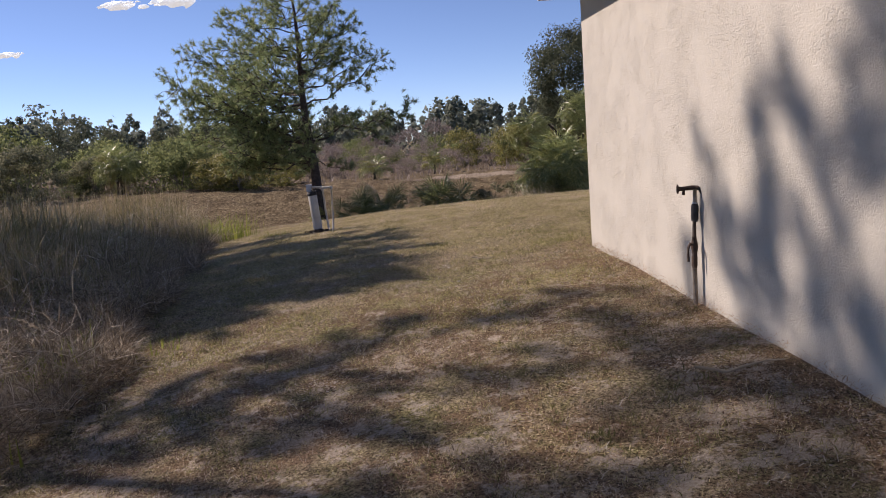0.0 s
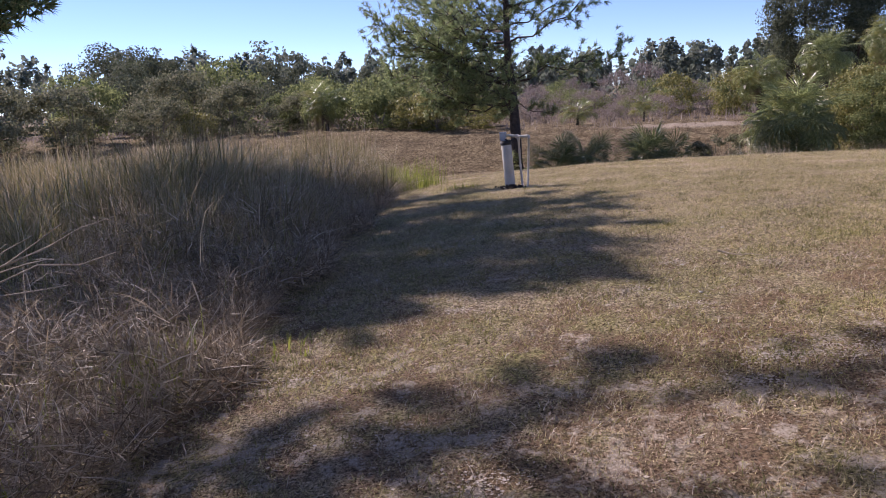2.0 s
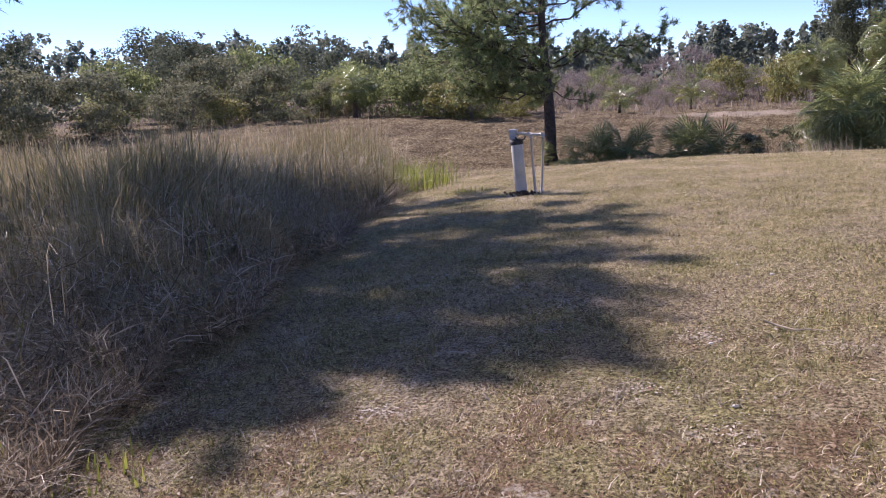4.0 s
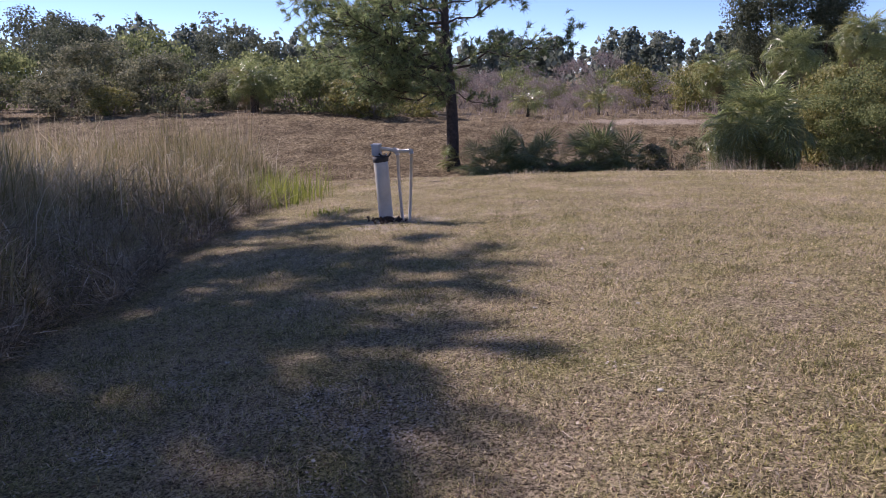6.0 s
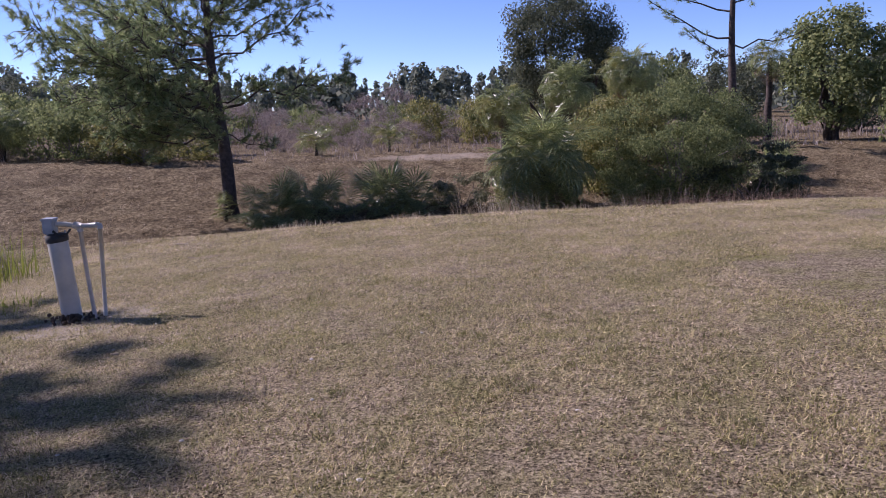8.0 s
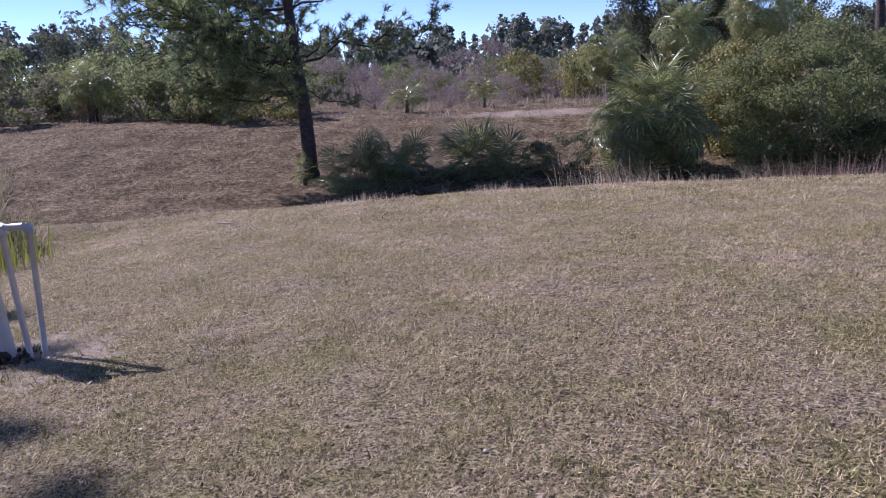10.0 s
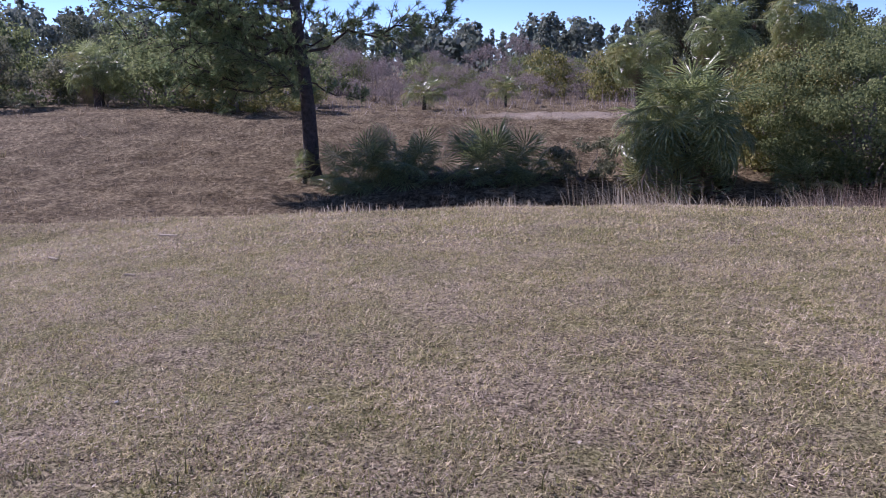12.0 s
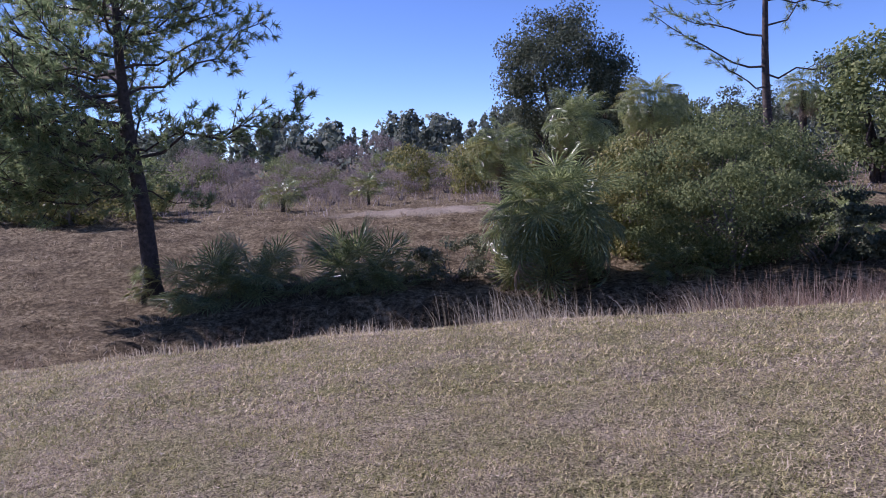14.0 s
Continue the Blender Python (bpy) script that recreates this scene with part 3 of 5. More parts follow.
def make_bush(name, label, category, size, n, leaf, mat, clumps=26, spread=0.3, seed=1, stems=7, trunk=0.0, stem_mat=None, aspect=0.55, group=""):
    """A shrub or broadleaf tree: stems and a crown of many small leaves. Built at the origin, height size[2]."""
    gen = np.random.default_rng(seed)
    rx, ry, hz = size
    base = trunk
    rz = (hz - base) / 2.0
    p, out = crown_points(gen, n, rx, ry, rz, clumps, spread)
    p[:, 2] += base
    ob = new(name)
    tagged(ob, label, category, group)
    v, f = leaf_quads(p, np.full(n, leaf), gen, aspect, out if aspect > 0.3 else None)
    part("crown", mesh_np("crown", v, f, mat), ob)
    for _ in range(stems):
        q = p[gen.integers(n)] * (0.8, 0.8, 0.85)
        start = (gen.normal(0, 0.06 * rx), gen.normal(0, 0.06 * ry), -0.15)
        r = (0.012 + 0.018 * hz) * gen.uniform(0.6, 1.1) * (1.3 if trunk else 0.8)
        part("stem", tube("stem", wander(start, q, 6, 0.05 * hz * 0.4, gen=gen), np.linspace(r, r * 0.25, 6), stem_mat or TWIG, 5), ob)
    return ob


def ground_pose(x, y, turn=0.0, sx=1.0, sz=None, dz=0.0):
    return pose(x, y, float(height(x, y)) + dz, 0, 0, turn) @ Matrix.Diagonal((sx, sx, sz or sx, 1))


def frond_mesh(name, seed, petiole, blade, mat, segs=22, sweep=2.45, droop=0.35, tilt=40):
    """A fan leaf: stalk along +x, then narrow folded fingers that spread from its end in a plane tipped down by tilt degrees."""
    gen = np.random.default_rng(seed)
    v, f = [], []
    s = 0.012
    for k, (x, z) in enumerate(((0.0, 0.0), (petiole * 0.5, 0.05 * petiole), (petiole, 0.0))):
        for w in (0, 2.094, 4.189):
            r = s * (1 - 0.25 * k)
            v.append(np.array([x, r * math.cos(w), z + r * math.sin(w)]))
    for k in range(2):
        for w in range(3):
            n = (w + 1) % 3
            f.append((3 * k + w, 3 * k + n, 3 * k + 3 + n, 3 * k + 3 + w))
    hub = len(v)
    end = np.array([petiole + 0.02, 0, 0])
    v.append(end)
    f += [(6, 7, hub), (7, 8, hub), (8, 6, hub)]
    t = radians(tilt)
    ax, up = np.array([math.cos(t), 0, -math.sin(t)]), np.array([math.sin(t), 0, math.cos(t)])
    ay = np.array([0, 1.0, 0])
    for i in range(segs):
        a = -sweep + 2 * sweep * (i + 0.5) / segs + gen.normal(0, 0.03)
        length = blade * (0.75 + 0.25 * math.cos(a * 0.6)) * gen.uniform(0.88, 1.08)
        half = sweep / segs * 0.43
        fold = 0.012 * blade
        d = lambda w: math.cos(w) * ax + math.sin(w) * ay
        r1, r2 = 0.42 * length, 0.74 * length
        cup = -0.18 * abs(math.sin(a * 0.5))
        sag1, sag2, sag3 = cup * r1, cup * r2 - droop * 0.12 * length, cup * length - droop * length * gen.uniform(0.4, 1.0)
        o = len(v)
        w2 = half * 0.58
        v.extend([end + d(a - half) * r1 + up * (sag1 - fold), end + d(a) * r1 * 1.03 + up * (sag1 + fold), end + d(a + half) * r1 + up * (sag1 - fold),
                  end + d(a - w2) * r2 + up * sag2, end + d(a + w2) * r2 + up * sag2, end + d(a) * length + up * sag3])
        f.extend([(hub, o, o + 1), (hub, o + 1, o + 2), (o, o + 3, o + 1), (o + 1, o + 3, o + 4), (o + 1, o + 4, o + 2), (o + 3, o + 5, o + 4)])
    me = bpy.data.meshes.new(name)
    me.from_pydata([tuple(p) for p in v], [], f)
    me.materials.append(mat)
    return me


FRONDS = [frond_mesh("frond", 10 + i, 1.1, 0.6, FROND, 20, 2.5, 0.2 + 0.07 * i, 24 + 15 * i) for i in range(5)]
FRONDS_LOW = [frond_mesh("frond", 50 + i, 1.0, 0.68, FROND, 19, 2.3, 0.08 + 0.06 * i, 8 + 14 * i) for i in range(5)]
FRONDS_Y = [frond_mesh("frond", 30 + i, 0.95, 0.7, YELLOW, 28, 2.4, 0.3 + 0.2 * i, 50) for i in range(2)]
FRONDS_D = [frond_mesh("frond", 20 + i, 0.8, 0.7, FROND_DEAD, 20, 1.3, 0.9, 20) for i in range(2)]


def make_palm(name, label, x, y, spread, tall, leaves, seed, trunk=0.0, dead=0, low=-0.2, vary=0.82, yellow=0.08, dz=0.0):
    """A fan palm: a boot-covered stem and fronds that rise and arch all round."""
    gen = np.random.default_rng(seed)
    ob = new(name)
    ob.location = (x, y, float(height(x, y)) + dz)
    tagged(ob, label, "palm")
    hub = trunk
    k = spread / 1.8
    r = (0.16 * k + 0.05) * (1.0 if trunk > 1.0 else 0.55)
    zz = np.linspace(-0.2, max(hub, 0.06) + 0.1, 8)
    part("stem", tube("stem", [(0.03 * math.sin(3 * z), 0, z) for z in zz], [r * (1.1 + 0.12 * math.sin(17 * z)) * (1 - 0.55 * (n / 7) ** 3) for n, z in enumerate(zz)], BARK, 10), ob, "brown fibrous stem")
    for i in range(leaves + dead):
        az = i * 2.39996 + gen.normal(0, 0.25)
        if i < leaves:
            q = (i + 0.5) / leaves
            el = math.asin(min(1.0, low + (1 - low) * (1 - q) ** 0.9)) + gen.normal(0, 0.1)
            # yellow fronds favour the sunward -x side, so its sunlight is partly leaf colour
            me = FRONDS_Y[i % 2] if gen.uniform() < yellow * (2.4 if math.cos(az) < -0.3 else 0.6) else (FRONDS_LOW if name == "saw_palmetto" else FRONDS)[int(np.clip((62 - math.degrees(el)) / 17 + gen.uniform(-0.7, 0.7), 0, 4))]
        else:
            el, me = gen.uniform(-1.2, -0.5), FRONDS_D[i % 2]
        stretch = tall / spread
        s = k * gen.uniform(vary, 1.1) * (1 + (stretch - 1) * max(0, math.sin(el)))
        m = pose(0.12 * gen.normal(), 0.12 * gen.normal(), hub + gen.uniform(-0.35, 0.2) * k, 0, 0, math.degrees(az)) @ pose(0, 0, 0, gen.normal(0, 24), -math.degrees(el), 0) @ Matrix.Diagonal((s, s, s, 1))
        part("frond", me, ob, "dry brown frond" if i >= leaves else "", m)
    return ob


def needle_tufts(pos, direc, length, width, count, gen):
    """Bundles of long needles round twig ends."""
    n = len(pos)
    p = np.repeat(pos, count, 0)
    d = np.repeat(direc, count, 0) + gen.normal(0, 0.62, (n * count, 3))
    d /= np.linalg.norm(d, axis=1)[:, None] + 1e-9
    start = p + np.repeat(direc, count, 0) * gen.uniform(-0.12, 0.06, (n * count, 1))
    s = np.cross(d, gen.normal(0, 1, (n * count, 3)))
    s /= np.linalg.norm(s, axis=1)[:, None] + 1e-9
    w = width
    ll = (length * gen.uniform(0.7, 1.15, n * count))[:, None]
    v = np.stack([start - s * w, start + s * w, start + d * ll - np.array([0, 0, 0.12]) * ll], 1)
    return v.reshape(-1, 3), np.arange(n * count * 3).reshape(-1, 3)


def make_pine(name, label, x, y, tall, r0, limbs, seed, lean=(0, 0), tuft_step=0.16, needle=0.3, width=0.0095, count=34, twigs=18, bushy=0.0):
    """A pine: tapered trunk, crooked limbs (z, azimuth, length, rise), side twigs and needle bundles."""
    gen = np.random.default_rng(seed)
    ob = new(name)
    z0 = float(height(x, y))
    ob.location = (x, y, z0)
    tagged(ob, label, "tree")
    zs = np.concatenate([[-0.3, 0.0, 0.35], np.linspace(1.0, tall, 11)])
    cx = lambda z: lean[0] * z / tall + 0.06 * math.sin(0.9 * z)
    cy = lambda z: lean[1] * z / tall + 0.05 * math.sin(0.7 * z + 1)
    rad = lambda z: max(0.03, r0 * (1 - 0.9 * max(z, 0) / tall)) * (1.3 if z < 0.1 else 1)
    part("trunk", tube("trunk", [(cx(z), cy(z), z) for z in zs], [rad(z) for z in zs], BARK, 14), ob, "dark furrowed pine trunk")
    pos, dirs = [], []
    for z, az, length, rise in limbs:
        a = np.array([cx(z), cy(z), z])
        d = np.array([math.cos(az), math.sin(az), 0])
        b = a + d * length + np.array([0, 0, rise])
        line = wander(a, b, 7, 0.03 * length, sag=-0.05 * length, gen=gen)
        rr = min(rad(z) * 0.4, 0.012 + 0.009 * length)
        side = np.array([-d[1], d[0], 0])
        tw = [(line, np.linspace(rr, rr * 0.22, 7))]
        m = max(3, int(twigs * length / 3))
        for k in range(m):
            t = min(0.99, 0.3 + 0.7 * (k + gen.uniform(0, 1)) / m)
            i = min(5, int(t * 6))
            s = line[i] + (line[i + 1] - line[i]) * (t * 6 - i)
            sl = length * gen.uniform(0.16, 0.34) * (1.15 - 0.55 * t)
            sd = d * gen.uniform(0.3, 0.9) + side * gen.choice([-1, 1]) * gen.uniform(0.3, 1.0) + np.array([0, 0, gen.uniform(-0.3 - 0.3 * bushy, 0.85 + 0.45 * bushy)])
            sd /= np.linalg.norm(sd)
            e = s + sd * sl
            tl = wander(s, e, 4, 0.04 * sl, gen=gen)
            tw.append((tl, np.linspace(rr * 0.3, 0.006, 4)))
            for q in np.arange(max(0.25, 1 - sl), 1.01, tuft_step / max(sl, 0.3)):
                c = s + (e - s) * q + gen.normal(0, 0.11, 3)
                pos.append(c)
                dirs.append(sd + np.array([0, 0, 0.35]) + gen.normal(0, 0.5 * bushy + 0.001, 3))
            pos.append(e)
            dirs.append(sd + np.array([0, 0, 0.35]))
        part("limb", tubes("limb", tw, BARK, 5), ob)
    pos, dirs = np.array(pos), np.array(dirs)
    dirs /= np.linalg.norm(dirs, axis=1)[:, None]
    v, f = needle_tufts(pos, dirs, needle, width, count, gen)
    part("crown", mesh_np("crown", v, f, NEEDLE), ob, "dark green long-needled crown")
    return ob


# ---- lawn blades ----
def reed_edge(y):
    return np.interp(y, [-6, 2, 5.3, 7, 9, 12, 14, 17, 19.5, 21, 22.5, 24.5], [-3.1, -3.0, -3.0, -3.25, -3.65, -4.25, -4.7, -5.3, -5.8, -6.4, -8.2, -14]) + 0.13 * np.sin(2.3 * y) + 0.08 * np.sin(5.1 * y + 1)


g_sand = np.random.default_rng(44)
S_MID = np.stack([g_sand.uniform(-2.7, 1.5, 46), 2.2 + 8.0 * g_sand.uniform(0, 1, 46) ** 0.8], 1)
S_MID = np.concatenate([S_MID, [(-1.0, 9.0), (-0.8, 8.9), (0.2, 9.75), (-2.4, 14.5), (-2.2, 14.6), (-2.8, 14.55), (-2.6, 14.4), (-1.3, 9.4)]])
S_MID = S_MID[S_MID[:, 0] < 1.2 + np.clip(8.3 - S_MID[:, 1], -99, 9) * 0.088]

S_WALL = [(1.33 + (8.3 - y) * 0.088 - 0.1 * math.sin(5 * y), y) for y in np.arange(2.4, 8.2, 0.33)]
S_MID = np.concatenate([S_MID, S_WALL])


def bare_sand():
    """Thin crumbly spills of pale sand where the grass has worn away."""
    gen = np.random.default_rng(45)
    n = 24000
    c = S_MID[np.minimum(gen.integers(0, len(S_MID), n), gen.integers(0, len(S_MID) * 2, n)) % len(S_MID)]
    xy = c + gen.normal(0, 1, (n, 2)) * (0.17, 0.1) * gen.uniform(0.2, 1.3, (n, 1))
    keep = xy[:, 0] < 1.4 + np.clip(8.3 - xy[:, 1], -99, 9) * 0.088
    xy = xy[keep]
    p = np.column_stack([xy, height(xy[:, 0], xy[:, 1]) + gen.uniform(0.001, 0.007, len(xy))])
    v, f = leaf_quads(p, gen.uniform(0.003, 0.011, len(p)), gen, 0.8)
    v[:, 2] = p[:, 2].repeat(4) + (v[:, 2] - p[:, 2].repeat(4)) * 0.25
    tagged(new("bare_sand", mesh_np("bare_sand", v, f, SAND)), "small worn patches of pale sand in the lawn", "sand", kind="stuff")


bare_sand()


def lawn_blades():
    """Short mown blades, most of them lying flat as thatch."""
    gen = np.random.default_rng(3)
    # blades stand in uneven tufts, with darker gaps between
    xs, ys, hs, ws, ts = [], [], [], [], []
    for y0, y1, x0, x1, dens, h, w in ((2.2, 9, -4, 2.2, 4600, 0.022, 0.0021), (9, 15, -5.5, 3.4, 6200, 0.024, 0.0021), (15, 19, -6.5, 6.5, 5200, 0.026, 0.0024), (19, 24, -9, 9, 2000, 0.032, 0.0045)):
        n = int((y1 - y0) * (x1 - x0) * dens)
        k = n // 14
        cx, cy, ct = gen.uniform(x0, x1, k), gen.uniform(y0, y1, k), gen.uniform(0.7, 1.5, k)
        pick = gen.integers(0, k, n)
        sig = (0.4 + 2.6 * gen.uniform(0, 1, n) ** 1.3) * 1.6 / math.sqrt(dens)
        xs.append(cx[pick] + gen.normal(0, 1, n) * sig), ys.append(cy[pick] + gen.normal(0, 1, n) * sig), ts.append(ct[pick])
        hs.append(np.full(n, h)), ws.append(np.full(n, w))
    x, y, h, w, tv = map(np.concatenate, (xs, ys, hs, ws, ts))
    bare = np.sin(x * 1.9 + 2 * np.sin(y * 0.8)) * np.sin(y * 1.5 + 1.6 * np.sin(x * 1.1)) + 0.4 * np.sin(5 * x + 3 * y)
    keep = (x > reed_edge(y) - 0.4) & (y < edge_y(x) + 0.3) & (gen.uniform(0, 1, len(x)) > np.where(y < 8, 0.25 + 0.65 * np.clip(bare, 0, 1), 0.03)) & (x < 1.45 + np.where(y > 8.3, 99, (8.3 - y) * 0.088))
    for sx, sy in S_MID:
        keep &= gen.uniform(0, 1, len(x)) > 0.75 * np.exp(-((x - sx) / 0.2) ** 2 - ((y - sy) / 0.12) ** 2)
    x, y, h, w, tv = x[keep], y[keep], h[keep], w[keep], tv[keep]
    n = len(x)
    h = h * gen.uniform(0.5, 1.4, n) * tv
    base = np.stack([x, y, height(x, y) + gen.uniform(-0.002, 0.011, n) * tv], 1)
    az = gen.uniform(0, 6.283, n)
    up = np.where(gen.uniform(0, 1, n) < 0.6, gen.uniform(0.35, 0.9, n), gen.uniform(-0.05, 0.35, n))
    out = np.stack([np.cos(az), np.sin(az)], 1) * (h * np.sqrt(1 - up * up))[:, None]
    s = np.stack([-np.sin(az), np.cos(az), gen.normal(0, 0.35, n)], 1) * w[:, None]
    tip = base + np.concatenate([out, (h * up)[:, None]], 1)
    v = np.stack([base - s, base + s, tip], 1).reshape(-1, 3)
    ob = new("lawn_grass", mesh_np("lawn_grass", v, np.arange(n * 3).reshape(-1, 3), GRASS))
    tagged(ob, "short dry yellowish lawn grass with greener patches", "grass", kind="stuff")


lawn_blades()


def green_lawn():
    """Livelier yellow-green grass in drifts beyond the house corner and by the well."""
    gen = np.random.default_rng(28)
    n = 90000
    k = 260
    cx, cy = gen.uniform(-2.6, 4.2, k), 6.0 + 17 * gen.uniform(0, 1, k) ** 1.5
    pick = gen.integers(0, k, n)
    x, y = cx[pick] + gen.normal(0, 0.3, n), cy[pick] + gen.normal(0, 0.22, n)
    keep = (x < 1.4 + np.where(y > 8.3, 99, (8.3 - y) * 0.088)) & (x > reed_edge(y) - 0.2) & (y < edge_y(x))
    x, y = x[keep], y[keep]
    n = len(x)
    base = np.stack([x, y, height(x, y) - 0.002], 1)
    v, f = strips(base, gen.uniform(0.014, 0.034, n), gen.uniform(0, 6.283, n), gen.uniform(0.2, 1.3, n), gen.uniform(0.0016, 0.0028, n), 1, 0.05, gen)
    tagged(new("green_grass", mesh_np("green_grass", v, f, LIVE_GRASS)), "short yellow-green living grass in drifts", "grass", kind="stuff")


green_lawn()


def dry_tussocks():
    """Longer dead grass lying about the bare sandy ground near the house."""
    gen = np.random.default_rng(8)
    n = 18000
    c = np.stack([gen.uniform(-3.3, 2.0, 900), gen.uniform(2.0, 9.5, 900)], 1)[gen.integers(0, 900, n)]
    x, y = c[:, 0] + gen.normal(0, 0.09, n), c[:, 1] + gen.normal(0, 0.07, n)
    keep = (x < 1.42 + np.where(y > 8.3, 99, (8.3 - y) * 0.088)) & (x > reed_edge(y) - 0.2)
    x, y = x[keep], y[keep]
    n = len(x)
    base = np.stack([x, y, height(x, y) - 0.003], 1)
    v, f = strips(base, gen.uniform(0.02, 0.08, n), gen.uniform(0, 6.283, n), gen.uniform(0.4, 2.0, n), gen.uniform(0.0015, 0.0032, n), 2, 0.1, gen)
    tagged(new("dead_grass", mesh_np("dead_grass", v, f, WEED)), "matted brown dead grass on sandy ground", "grass", kind="stuff")


dry_tussocks()


def weed_tufts():
    """Low olive weeds and greener grass in clumps over the worn ground."""
    gen = np.random.default_rng(18)
    n = 22000
    k = 620
    c = np.stack([gen.uniform(-3.4, 2.6, k), gen.uniform(2.0, 15, k), gen.uniform(0.03, 0.17, k)], 1)[gen.integers(0, k, n)]
    x, y = c[:, 0] + gen.normal(0, 1, n) * c[:, 2], c[:, 1] + gen.normal(0, 1, n) * c[:, 2] * 0.8
    keep = (x < 1.42 + np.where(y > 8.3, 99, (8.3 - y) * 0.088)) & (x > reed_edge(y) - 0.2)
    x, y = x[keep], y[keep]
    n = len(x)
    base = np.stack([x, y, height(x, y) - 0.003], 1)
    v, f = strips(base, gen.uniform(0.02, 0.075, n), gen.uniform(0, 6.283, n), gen.uniform(0.2, 1.4, n), gen.uniform(0.002, 0.004, n), 2, 0.1, gen)
    tagged(new("weed_tufts", mesh_np("weed_tufts", v, f, OLIVE)), "low olive green weeds in the worn lawn", "weeds", kind="stuff")


weed_tufts()


def litter():
    gen = np.random.default_rng(5)
    n = 8500
    y = gen.uniform(1.5, 16, n) * gen.uniform(0.5, 1, n) + 1
    x = gen.uniform(-3.2, 4, n)
    keep = x < np.where(y < 8.3, 1.5 + (8.3 - y) * 0.088, 4)
    x, y = x[keep], y[keep]
    n = len(x)
    p = np.stack([x, y, height(x, y) + gen.uniform(0.004, 0.02, n)], 1)
    v, f = leaf_quads(p, np.full(n, 0.016), gen, 0.45)
    v[:, 2] = p[:, 2].repeat(4) + (v[:, 2] - p[:, 2].repeat(4)) * 0.35
    tagged(new("leaf_litter", mesh_np("leaf_litter", v, f, LITTER)), "scattered brown dead leaves and bits on the lawn", "leaf litter", kind="stuff")
    n = 9000
    y, x = gen.uniform(4, 25, n), gen.uniform(-6, 8, n)
    keep = (x > reed_edge(y)) & (x < np.where(y < 8.3, 1.5 + (8.3 - y) * 0.088, 8)) & (y < edge_y(x))
    x, y = x[keep], y[keep]
    n = len(x)
    p = np.stack([x, y, height(x, y) + gen.uniform(0.008, 0.02, n)], 1)
    v, f = leaf_quads(p, np.full(n, 0.011), gen, 0.5)
    v[:, 2] = p[:, 2].repeat(4) + (v[:, 2] - p[:, 2].repeat(4)) * 0.4
    tagged(new("dark_litter", mesh_np("dark_litter", v, f, LITTER)), "tiny dark bits of leaf and soil on the grass", "leaf litter", kind="stuff")
    # brown fallen needles drifted along the foot of the wall and in patches before it
    n = 26000
    y = gen.uniform(1.0, 8.6, n)
    x = 1.46 + (8.3 - y) * 0.088 - np.abs(gen.normal(0, 0.3, n)) - 0.01
    patch = np.stack([gen.uniform(-2.4, 1.4, 60), gen.uniform(2.4, 8.5, 60)], 1)[gen.integers(0, 60, n)] + gen.normal(0, 1, (n, 2)) * (0.22, 0.13)
    x[: n // 2], y[: n // 2] = patch[: n // 2].T
    keep = x < 1.45 + (8.3 - y) * 0.088
    x, y = x[keep], y[keep]
    n = len(x)
    rise = 0.09 * np.exp(-((1.46 + (8.3 - y) * 0.088 - x) / 0.2) ** 2)
    base = np.stack([x, y, height(x, y) + 0.004 + rise * gen.uniform(0.2, 1, n)], 1)
    v, f = strips(base, gen.uniform(0.012, 0.04, n), gen.uniform(0, 6.283, n), gen.uniform(1.2, 2.6, n), gen.uniform(0.0009, 0.0018, n), 2, 0.2, gen)
    tagged(new("needle_litter", mesh_np("needle_litter", v, f, DUFF)), "rusty fallen pine needles along the wall foot", "leaf litter", kind="stuff")


litter()


